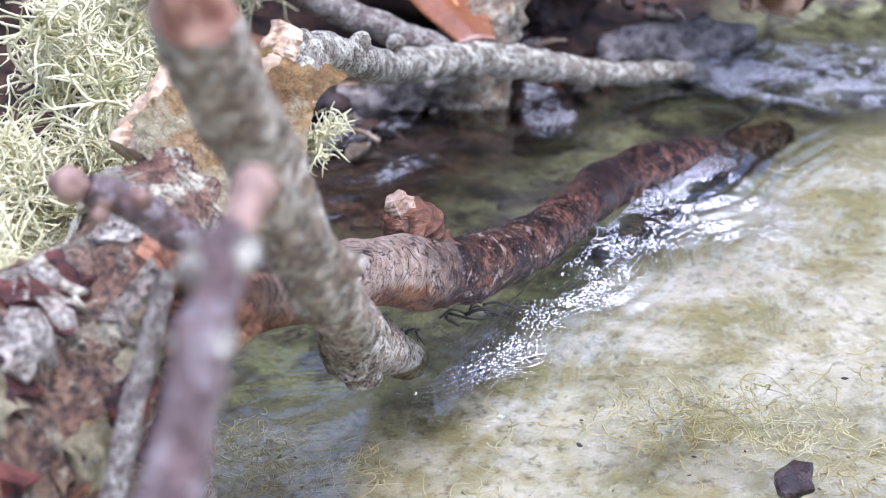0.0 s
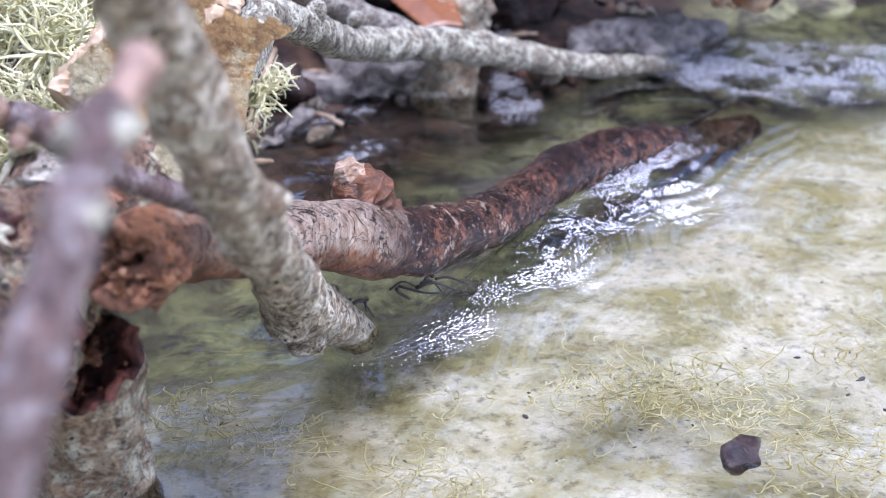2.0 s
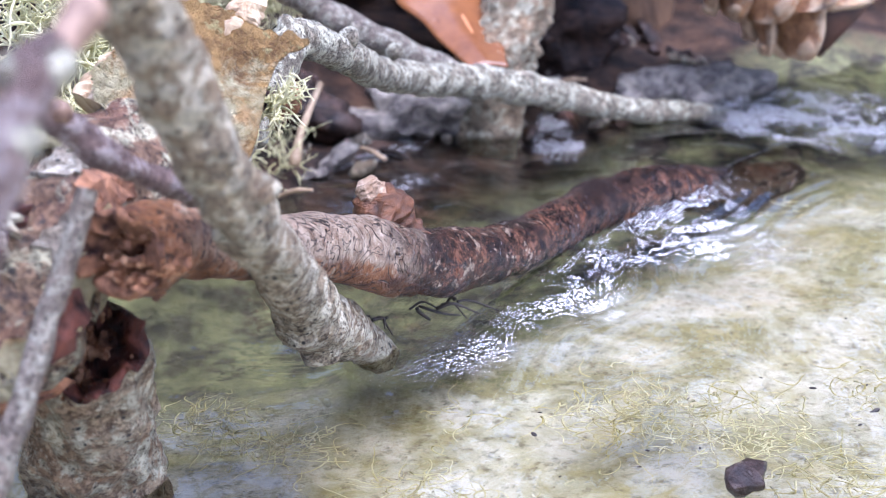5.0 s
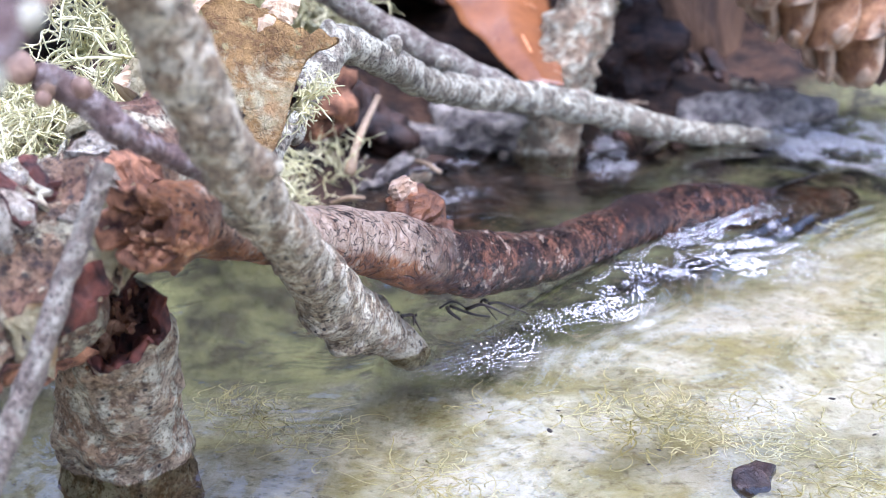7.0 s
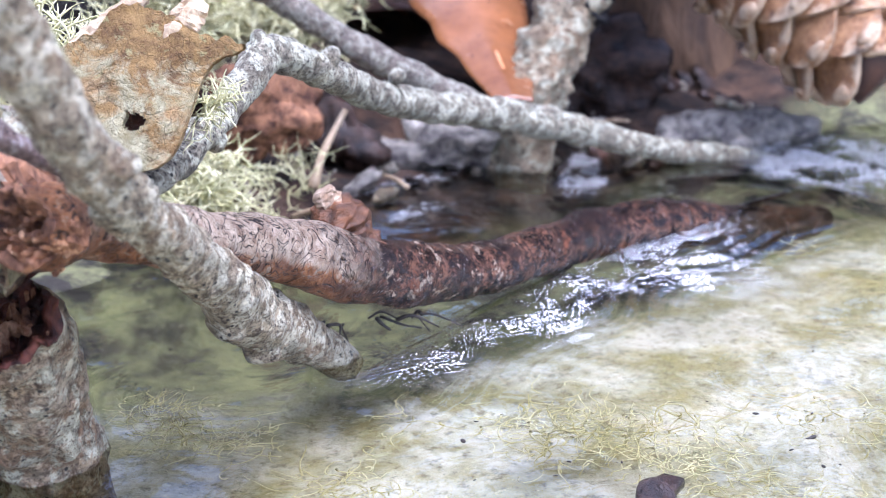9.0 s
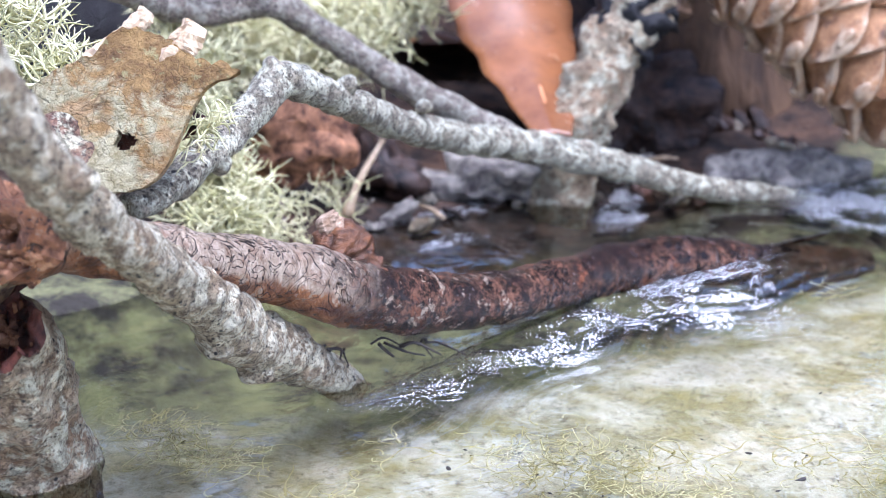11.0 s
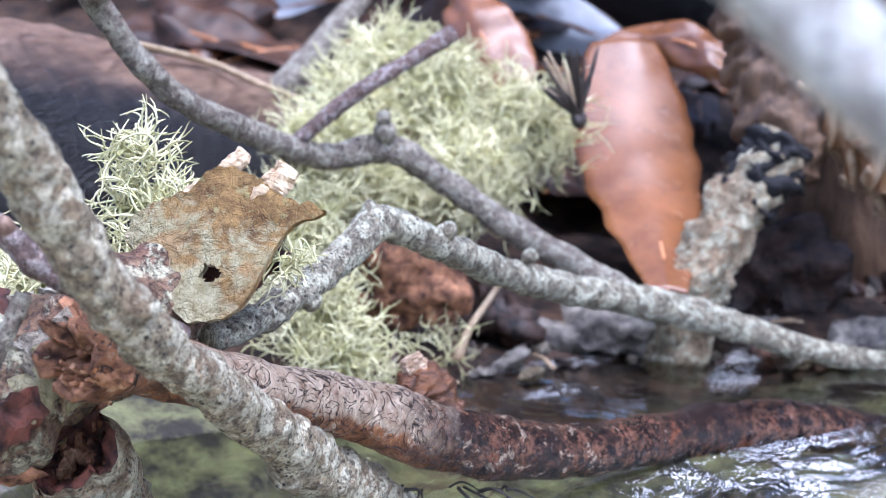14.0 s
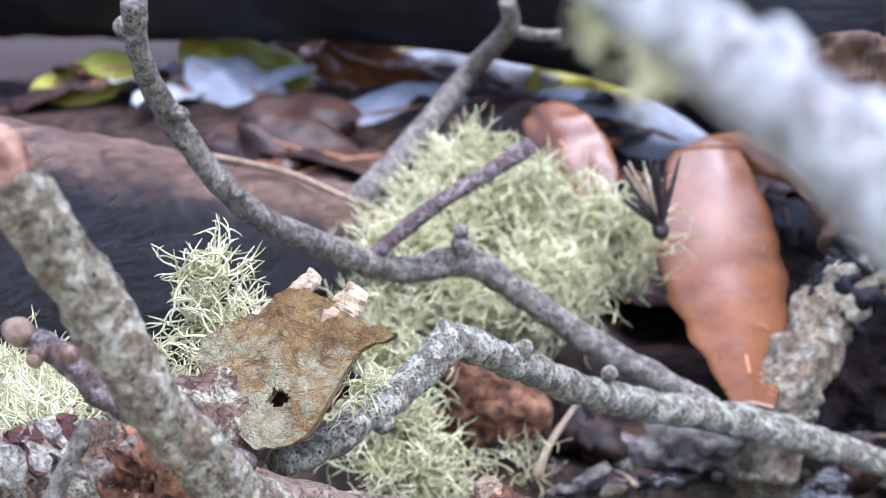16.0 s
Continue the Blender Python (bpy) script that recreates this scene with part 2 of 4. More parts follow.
BUD = simple("bud_scales", (0.13, 0.075, 0.05), (0.34, 0.23, 0.16), 420, 0.6)
USNEA = simple("beard_lichen_green", (0.52, 0.5, 0.24), (0.84, 0.79, 0.51), 140, 0.9, 0.2, 0.3)
ALGA = simple("algae_strand", (0.5, 0.43, 0.16), (0.8, 0.75, 0.5), 120, 0.8, 0.3, 0.3)
STONE = simple("wet_debris", (0.04, 0.03, 0.03), (0.38, 0.34, 0.28), 240, 0.35, 0.5, 1.0, 0.002, None, 8)
BROWN_TRUNK = simple("brown_trunk", (0.045, 0.026, 0.016), (0.17, 0.1, 0.055), 130, 0.7, 0.4, 1.0, 0.002, (1, 1, 0.3))


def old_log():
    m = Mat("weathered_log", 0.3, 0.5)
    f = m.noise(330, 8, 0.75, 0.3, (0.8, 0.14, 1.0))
    # Brown above a ragged line of height and depth, near-black below it.
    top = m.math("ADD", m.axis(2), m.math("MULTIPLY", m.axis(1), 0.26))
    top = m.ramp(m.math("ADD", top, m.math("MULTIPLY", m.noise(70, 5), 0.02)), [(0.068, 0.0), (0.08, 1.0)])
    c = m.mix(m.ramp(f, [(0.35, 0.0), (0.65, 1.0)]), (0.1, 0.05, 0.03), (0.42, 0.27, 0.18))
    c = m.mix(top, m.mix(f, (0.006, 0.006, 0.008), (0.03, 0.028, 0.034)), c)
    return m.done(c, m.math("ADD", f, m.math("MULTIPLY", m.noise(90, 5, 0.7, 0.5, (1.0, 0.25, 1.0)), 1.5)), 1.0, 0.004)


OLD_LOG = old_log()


def bed_material():
    """Pale silt on the bottom of the pool, dark leaf litter on the bank; sky reflections and shade behind the branch
    are painted in.
    """
    m = Mat("shaded_silt_and_litter", 0.85, 0.3)
    cloud = m.math("ADD", m.math("MULTIPLY", m.noise(32, 4, 0.6, 0.8), 0.65), m.math("MULTIPLY", m.noise(110, 5, 0.7, 1.0), 0.35))
    # The whitish clouds in the silt also paint the sky's reflection on the pool.
    c = m.mix(m.ramp(cloud, [(0.43, 0.0), (0.57, 1.0)]), (0.3, 0.275, 0.15), (0.62, 0.59, 0.5))
    c = m.mix(m.ramp(m.noise(120, 5, 0.7), [(0.45, 0.0), (0.7, 0.6)]), c, (0.36, 0.3, 0.1))
    c = m.mix(m.ramp(m.noise(380, 5, 0.75), [(0.34, 0.7), (0.48, 0.0)]), c, (0.12, 0.105, 0.06))
    c = m.mix(m.ramp(m.voronoi(420), [(0.06, 0.7), (0.1, 0.0)]), c, (0.08, 0.06, 0.04))
    c = m.mix(m.ramp(m.noise(210, 7, 0.8, 2.0), [(0.6, 0.0), (0.64, 0.7)]), c, (0.62, 0.58, 0.38))
    green = m.mix(m.ramp(m.noise(60, 5, 0.7), [(0.42, 0.0), (0.62, 1.0)]), (0.03, 0.026, 0.02), (0.2, 0.2, 0.09))
    d = m.mix(m.ramp(m.noise(110, 6, 0.7), [(0.4, 0.0), (0.7, 1.0)]), (0.014, 0.01, 0.008), (0.11, 0.06, 0.035))
    wob = m.math("MULTIPLY", m.math("SUBTRACT", m.noise(30, 5, 0.7), 0.5), 0.05)
    line = m.math("ADD", m.math("SUBTRACT", m.axis(1), m.math("MULTIPLY", m.axis(0), 0.85)), wob)
    line = m.math("SUBTRACT", line, m.math("MULTIPLY", m.math("MAXIMUM", m.math("SUBTRACT", 0.03, m.axis(0)), 0.0), 0.75))
    line = m.math("MAXIMUM", line, m.math("ADD", m.math("SUBTRACT", m.axis(1), 0.138), m.math("MULTIPLY", wob, 0.5)))
    # Behind the branch the green and dark tones paint shade and depth, besides litter.
    c = m.mix(m.ramp(line, [(0.06, 0.0), (0.085, 1.0)]), c, green)
    c = m.mix(m.ramp(line, [(0.14, 0.0), (0.16, 1.0)]), c, d)
    return m.done(c, m.noise(400, 5), 0.9, 0.0015)


def water_material():
    m = Mat("water", 0.03)
    n, l = m.n, m.l
    n.remove(m.p)
    gloss, clear = n.new("ShaderNodeBsdfAnisotropic"), n.new("ShaderNodeBsdfTransparent")
    mixer, fres = n.new("ShaderNodeMixShader"), n.new("ShaderNodeFresnel")
    gloss.inputs["Roughness"].default_value = 0.03
    clear.inputs["Color"].default_value = (0.93, 0.95, 0.9, 1)
    fres.inputs["IOR"].default_value = 1.85
    b = n.new("ShaderNodeBump")
    b.inputs["Strength"].default_value, b.inputs["Distance"].default_value = 0.6, 0.0018
    h = m.math("ADD", m.noise(38, 3, 0.5, 1.5), m.math("MULTIPLY", m.noise(300, 2), 0.06))
    l.new(h, b.inputs["Height"])
    l.new(b.outputs[0], gloss.inputs["Normal"])
    l.new(b.outputs[0], fres.inputs["Normal"])
    l.new(fres.outputs[0], mixer.inputs[0])
    l.new(clear.outputs[0], mixer.inputs[1])
    l.new(gloss.outputs[0], mixer.inputs[2])
    l.new(mixer.outputs[0], n["Material Output"].inputs["Surface"])
    return m.m


def film_material(name, polish, relief):
    """A dimpled, oily film on the water that gathers in fine wrinkles where the current pushes it together. Its gloss
    is masked into patches that stand in for sky glints.
    """
    m = Mat(name, 0.05)
    n, l = m.n, m.l
    n.remove(m.p)
    gloss, clear, mixer = n.new("ShaderNodeBsdfAnisotropic"), n.new("ShaderNodeBsdfTransparent"), n.new("ShaderNodeMixShader")
    gloss.inputs["Roughness"].default_value = polish

    def held(name):
        a = n.new("ShaderNodeAttribute")
        a.attribute_name = name
        return a.outputs["Fac"]

    cell = m.voronoi(1700)
    patch = m.ramp(m.noise(88, 4, 0.6, 0.9), [(0.45, 0.0), (0.51, 1.0)])
    dimple = m.ramp(cell, [(0.36, 1.0), (0.6, 0.1)])
    swirl = m.math("MULTIPLY", m.math("SUBTRACT", m.noise(46, 2, 0.5, 1.6), 0.5), 34.0)
    line = m.math("SINE", m.math("ADD", m.math("MULTIPLY", held("rim"), 480.0), swirl))
    crest = m.math("MULTIPLY", m.ramp(line, [(0.45, 0.0), (0.75, 1.0)]), held("band"))
    broken = m.math("MULTIPLY", crest, m.ramp(m.noise(60, 3, 0.6, 0.8), [(0.4, 0.15), (0.55, 1.0)]))
    shine = m.math("MAXIMUM", m.math("MULTIPLY", patch, dimple), broken)
    shine = m.math("MULTIPLY", shine, held("cover"))
    b = n.new("ShaderNodeBump")
    b.inputs["Strength"].default_value, b.inputs["Distance"].default_value = 1.0, relief
    rough = m.math("ADD", m.math("MULTIPLY", cell, 0.8), m.math("MULTIPLY", m.noise(90, 4, 0.6, 1.5), 2.5))
    l.new(m.math("ADD", rough, m.math("MULTIPLY", crest, 0.8)), b.inputs["Height"])
    l.new(b.outputs[0], gloss.inputs["Normal"])
    l.new(m.math("MULTIPLY", shine, 0.9), mixer.inputs[0])
    l.new(clear.outputs[0], mixer.inputs[1])
    l.new(gloss.outputs[0], mixer.inputs[2])
    l.new(mixer.outputs[0], n["Material Output"].inputs["Surface"])
    return m.m


BED, WATER = bed_material(), water_material()
FILM, BANK_GLINT = film_material("glint_film", 0.06, 0.0004), film_material("bank_glint", 0.34, 0.0012)
DROP = Mat("water_drop", 0.02, 0.5)
DROP.p.inputs["Transmission Weight"].default_value = 1.0
DROP.p.inputs["IOR"].default_value = 1.33
DROP = DROP.done((1.0, 1.0, 1.0))


# ---- mesh helpers (plan units) ----
def mesh_of(name, verts, faces, mat, base=(0, 0, 0), smooth=True):
    me = bpy.data.meshes.new(name)
    v = (np.asarray(verts, float) - np.asarray(base, float)) * S
    me.from_pydata(v.tolist(), [], faces)
    me.materials.append(mat)
    if smooth:
        me.polygons.foreach_set("use_smooth", [True] * len(me.polygons))
    me.update()
    return me


class Geo:
    """Vertices and faces gathered for one mesh."""

    def __init__(self):
        self.v, self.f = [], []

    def add(self, v, f):
        k = len(self.v)
        self.v.extend(v)
        self.f.extend([tuple(i + k for i in q) for q in f])
        return self


def spline(pts, radii, steps):
    """A Catmull-Rom line through the points with its radii."""
    p = np.array([np.r_[q, r] for q, r in zip(pts, radii)], float)
    p = np.vstack([2 * p[0] - p[1], p, 2 * p[-1] - p[-2]])
    out = []
    for i in range(1, len(p) - 2):
        for t in np.linspace(0, 1, steps, endpoint=False):
            a, b, c, d = p[i - 1 : i + 3]
            out.append(0.5 * (2 * b + (c - a) * t + (2 * a - 5 * b + 4 * c - d) * t * t + (3 * b - a - 3 * c + d) * t**3))
    out.append(p[-2])
    out = np.array(out)
    return out[:, :3], np.maximum(out[:, 3], 1e-4)


def tube(geo, pts, radii, sides=14, steps=6, lumps=0.12, grain=14.0, hollow=0.0, cup=None, seed=0.0, caps=True):
    """A swept limb with an uneven skin. cup: geo that takes the inside of its hollow first end."""
    c, r = spline(pts, radii, steps)
    tan = np.gradient(c, axis=0)
    tan /= np.linalg.norm(tan, axis=1)[:, None] + 1e-9
    n = np.cross(tan[0], (0.3, 0.2, 1.0))
    n /= np.linalg.norm(n)
    v = []
    rings = len(c)
    for i in range(rings):
        n = n - tan[i] * (n @ tan[i])
        n /= np.linalg.norm(n)
        b = np.cross(tan[i], n)
        for k in range(sides):
            a = 2 * math.pi * k / sides
            d = n * math.cos(a) + b * math.sin(a)
            q = c[i] + d * r[i]
            w = noise.noise(Vector(q * grain) + Vector((seed, 0, 0))) + 0.5 * noise.noise(Vector(q * grain * 2.7) + Vector((0, seed, 0)))
            v.append(tuple(c[i] + d * r[i] * (1 + lumps * w)))
    f = [(i * sides + k, i * sides + (k + 1) % sides, (i + 1) * sides + (k + 1) % sides, (i + 1) * sides + k) for i in range(rings - 1) for k in range(sides)]
    if cup:
        for k in range(sides):
            q = Vector(v[k])
            v[k] = tuple(np.array(v[k]) + tan[0] * (0.026 * noise.noise(q * 34) + 0.014 * noise.noise(q * 110) - 0.006))
    k0 = len(v)
    if caps:
        v += [tuple(c[0]), tuple(c[-1])]
        if not cup:
            f += [(k0, (k + 1) % sides, k) for k in range(sides)]
        e = (rings - 1) * sides
        f += [(k0 + 1, e + k, e + (k + 1) % sides) for k in range(sides)]
    geo.add(v, f)
    if cup:
        depth, wall = hollow
        iv = []
        deep = ((0.0, 1.0), (-0.06, 0.96), (-0.05, 0.88), (0.02, 0.8), (0.1, wall), (0.25, wall * 0.9), (0.45, wall * 0.8), (0.7, wall * 0.6), (0.95, wall * 0.3))
        for j, (s, w) in enumerate(deep):
            for k in range(sides):
                rim = np.array(v[k])
                out = c[0] + (rim - c[0]) * w + tan[0] * depth * s
                if j > 0:
                    out = out + 0.011 * np.array(noise.noise_vector(Vector(out * 60))) + 0.006 * np.array(noise.noise_vector(Vector(out * 150)))
                iv.append(tuple(out))
        m = len(iv)
        iv.append(tuple(c[0] + tan[0] * depth))
        fc = [(j * sides + k, (j + 1) * sides + k, (j + 1) * sides + (k + 1) % sides, j * sides + (k + 1) % sides) for j in range(8) for k in range(sides)]
        fc += [(m, 8 * sides + (k + 1) % sides, 8 * sides + k) for k in range(sides)]
        cup.add(iv, fc)
    return c, r


def blob(geo, at, size, lumps=0.25, grain=20.0, seg=12, rings=8, seed=0.0, turn=None):
    v, f = [], []
    turn = turn or Matrix.Identity(3)
    for j in range(rings + 1):
        for k in range(seg):
            th, ph = math.pi * j / rings, 2 * math.pi * k / seg
            d = Vector((math.sin(th) * math.cos(ph), math.sin(th) * math.sin(ph), math.cos(th)))
            q = turn @ Vector((d.x * size[0], d.y * size[1], d.z * size[2]))
            w = 1 + lumps * noise.noise((Vector(at) + q) * grain + Vector((seed, seed, 0)))
            v.append(tuple(Vector(at) + q * w))
    for j in range(rings):
        for k in range(seg):
            f.append((j * seg + k, j * seg + (k + 1) % seg, (j + 1) * seg + (k + 1) % seg, (j + 1) * seg + k))
    return geo.add(v, f)


def thing(name, at, label, category, group=""):
    ob = new(name)
    ob.empty_display_size = 0.01
    ob.location = Vector(at) * S
    ob["base"] = tuple(at)
    return tagged(ob, label, category, group)


def part(name, geo, mat, parent, label="", smooth=True):
    """One mesh under a thing or a part."""
    base = tuple(parent["base"])
    ob = new(name, mesh_of(name, geo.v, geo.f, mat, base, smooth))
    ob.parent = parent
    ob["base"] = base
    return tagged(ob, label)


def single(name, geo, mat, label, category, group="", kind="", smooth=True):
    """A thing of one mesh, with its origin at its lowest middle."""
    v = np.array(geo.v)
    base = (float(v[:, 0].mean()), float(v[:, 1].mean()), float(v[:, 2].min()))
    ob = new(name, mesh_of(name, geo.v, geo.f, mat, base, smooth))
    ob.location = Vector(base) * S
    return tagged(ob, label, category, group, kind)


# ---- ground, bed and water ----
def shore(x):
    """Where the bank begins behind the pool."""
    return float(np.interp(x, [-3, -0.5, -0.25, 0.0, 0.12, 0.3, 0.5, 0.75, 1.0, 1.5, 3], [0.7, 0.75, 0.9, 1.15, 1.36, 1.5, 1.68, 1.75, 1.75, 1.9, 2.4]))


def ground_height(x, y):
    d = y - shore(x)
    z = -0.07 if d < -0.25 else -0.07 + (d + 0.25) * 0.28
    if d > 0:
        z = 0.17 * min(d, 1.0) + 0.3 * min(max(d - 0.9, 0.0), 1.4) - 0.03 * min(max(d - 3, 0), 20)
    if x < -0.3:
        z = max(z, min(0.25, (-0.3 - x) * 0.5 - 0.05))
    if y < -0.25:
        z = max(z, min(0.12, (-0.25 - y) * 0.3 - 0.06))
    if x > 1.7:
        z = max(z, min(0.2, (x - 1.7) * 0.4 - 0.06))
    far = max(abs(x), abs(y))
    rough = 0.012 if d < 0 else 0.05
    return z + rough * (noise.noise((x * 4, y * 4, 0.3)) + 0.5 * noise.noise((x * 11, y * 11, 2.0)))


def spaced(lo, hi, fine, far, count):
    """Grid lines: even from lo to hi, then wider and wider to far."""
    mid = np.arange(lo, hi, fine)
    grow = np.geomspace(fine, far, count)
    return np.r_[(lo - grow)[::-1], mid, hi + grow]


def build_ground():
    xs, ys = spaced(-1.4, 2.0, 0.03, 2000.0, 26), spaced(-0.6, 4.0, 0.03, 2000.0, 26)
    v = [(x, y, ground_height(x, y)) for y in ys for x in xs]
    w = len(xs)
    f = [(j * w + i, j * w + i + 1, (j + 1) * w + i + 1, (j + 1) * w + i) for j in range(len(ys) - 1) for i in range(w - 1)]
    ob = new("ground", mesh_of("ground", v, f, BED))
    tagged(ob, "pale silt bed of the pool, sky reflections and shade behind the branch painted in, and dark wet leaf litter on its bank", "ground", kind="structure")


MAIN = [(-0.045, 0.2, 0.335), (-0.01, 0.27, 0.318), (0.055, 0.375, 0.265), (0.134, 0.52, 0.2), (0.22, 0.625, 0.135), (0.358, 0.785, 0.075), (0.537, 1.02, 0.045), (0.667, 1.12, 0.025), (0.79, 1.23, -0.02), (0.95, 1.4, -0.07)]
MAIN_R = [0.04, 0.036, 0.033, 0.037, 0.042, 0.036, 0.036, 0.036, 0.034, 0.03]


def water_height(x, y):
    """The pool's surface: a swell along the near side of the branch that breaks into small ripples."""
    q = np.array((x, y))
    best, side = 9.0, 1.0
    for a, b in LINE:
        ab = b - a
        t = min(max(float((q - a) @ ab / (ab @ ab)), 0.0), 1.0)
        gx, gy = q - a - t * ab
        dd = math.hypot(gx, gy)
        if dd < best:
            best, side = dd, -1.0 if ab[0] * gy - ab[1] * gx < 0 else 1.0
    h = 0.0024 * noise.noise((x * 6, y * 7, 0.0)) + 0.0009 * noise.noise((x * 20, y * 24, 3.0))
    if y > 1.2:
        h += min(1.0, (y - 1.2) * 5) * 0.009 * noise.noise((x * 11, y * 15, 7.0))
    fade = min(max((x - 0.2) * 6, 0.0), 1.0) * min(max((1.0 - x) * 5, 0.0), 1.0)
    if side < 0:
        e = max(best - 0.03, 0.0)
        w = 1.3 * noise.noise((x * 5, y * 5, 1.0))
        swell = 0.022 * math.exp(-((e / 0.1) ** 2))
        band = math.exp(-(((e - 0.11 - 0.03 * w) / 0.035) ** 2))
        ripple = 0.0045 * math.sin(e * 190 + 7.0 * w) * band
        lump = 0.003 * noise.noise((x * 16, y * 16, 2.0)) * math.exp(-(((e - 0.05) / 0.07) ** 2))
        h += fade * (swell + ripple + lump)
    else:
        h += fade * (0.008 * math.exp(-((best / 0.06) ** 2)) + 0.002 * noise.noise((x * 12, y * 22, 5.0)))
    return h


LINE = [(np.array(a[:2]), np.array(b[:2])) for a, b in zip(MAIN[3:-1], MAIN[4:])]


def build_water():
    xs, ys = spaced(-0.35, 1.35, 0.0065, 1.2, 8), spaced(0.05, 1.8, 0.0065, 1.2, 8)
    v = [(x, y, water_height(x, y)) for y in ys for x in xs]
    w = len(xs)
    f = [(j * w + i, j * w + i + 1, (j + 1) * w + i + 1, (j + 1) * w + i) for j in range(len(ys) - 1) for i in range(w - 1)]
    ob = new("water", mesh_of("water", v, f, WATER))
    tagged(ob, "shallow milky pool water with small ripples and sky reflections", "water", kind="structure")


def spread(ob, name, values):
    """A number at each vertex: how thick the film lies, how far it is from its rim, how wrinkled it is."""
    ob.data.attributes.new(name, "FLOAT", "POINT").data.foreach_set("value", values)


RIM = [(0.15, 0.59), (0.193, 0.587), (0.28, 0.6), (0.333, 0.613), (0.36, 0.68), (0.407, 0.713), (0.473, 0.74), (0.507, 0.8), (0.56, 0.86), (0.62, 0.9), (0.673, 0.885), (0.753, 0.885), (0.83, 0.915)]


def even(line, count):
    """The line cut into even steps."""
    line = np.asarray(line, float)
    far = np.r_[0, np.cumsum(np.linalg.norm(np.diff(line, axis=0), axis=1))]
    return np.array([[np.interp(u, far, line[:, k]) for k in range(line.shape[1])] for u in np.linspace(0, far[-1], count)])


def build_film():
    """A film lying between the branch and the line where the current wrinkles it, and a few glossy sheets added by the
    bank for sky glints.
    """
    count, n = 150, 60
    inner, _ = spline([(0.17, 0.615, 0.0)] + [(x, y, 0.0) for x, y, _ in MAIN[4:9]], [1] * 6, 16)
    outer, _ = spline([(x, y, 0.0) for x, y in RIM], [1] * len(RIM), 12)
    inner, outer = even(inner[:, :2], count), even(outer[:, :2], count)
    v, cover, rim, band = [], [], [], []
    for i in range(count):
        wide = np.linalg.norm(outer[i] - inner[i]) + 1e-6
        way = (outer[i] - inner[i]) / wide
        u = i / (count - 1)
        ends = min(1.0, 12 * u, 6 * (1 - u))
        for k in range(n):
            e = (wide + 0.05) * k / (n - 1)
            x, y = inner[i] + way * e
            d = e - wide
            v.append((float(x), float(y), water_height(float(x), float(y)) + 0.003))
            rim.append(float(d))
            band.append(math.exp(-(((d + 0.012) / 0.03) ** 2)))
            inside = 1.0 if d < -0.01 else max(0.0, 1 - (d + 0.01) / 0.05)
            cover.append(ends * inside * min(1.0, 0.25 + e / 0.05))
    f = [(i * n + k, i * n + k + 1, (i + 1) * n + k + 1, (i + 1) * n + k) for i in range(count - 1) for k in range(n - 1)]
    film = single("glint_film", Geo().add(v, f), FILM, "wrinkled glistening film on the water beside the branch", "film", kind="stuff")
    for name, values in (("cover", cover), ("rim", rim), ("band", band)):
        spread(film, name, values)
    # Sheets added by the bank only to put bright sky reflections on the water.
    for path, wide in (([(0.12, 1.36), (0.17, 1.41), (0.24, 1.45), (0.35, 1.57), (0.5, 1.71)], 0.1), ([(0.5, 1.34), (0.55, 1.46), (0.57, 1.62)], 0.17), ([(0.84, 1.44), (1.05, 1.5), (1.4, 1.5)], 0.42), ([(0.02, 1.0), (0.06, 1.05), (0.1, 1.12)], 0.07), ([(0.2, 1.2), (0.27, 1.27), (0.33, 1.3)], 0.06)):
        c, _ = spline([(*p, 0.0) for p in path], [1] * len(path), 20)
        v, wrinkle = [], []
        for i, q in enumerate(c):
            for k in range(20):
                e = wide * (k / 19 - 0.5) * (0.4 + 0.6 * math.sin(math.pi * (i + 1) / (len(c) + 1))) + 0.015 * noise.noise((i * 0.3, 0, 8))
                v.append((q[0] + 0.4 * e, q[1] - e, water_height(q[0] + 0.4 * e, q[1] - e) + 0.003))
                wrinkle.append(e)
        f = [(i * 20 + k, i * 20 + k + 1, (i + 1) * 20 + k + 1, (i + 1) * 20 + k) for i in range(len(c) - 1) for k in range(19)]
        film = single("glint_film", Geo().add(v, f), BANK_GLINT, "added glossy sheet that puts sky glints on the water along the bank", "film", kind="stuff")
        spread(film, "cover", [min(1.0, 2.5 * math.sin(math.pi * i / (len(c) - 1)) * math.sin(math.pi * k / 19)) for i in range(len(c)) for k in range(20)])
        spread(film, "rim", wrinkle)
        spread(film, "band", [0.5] * len(v))


build_ground()
build_water()
build_film()


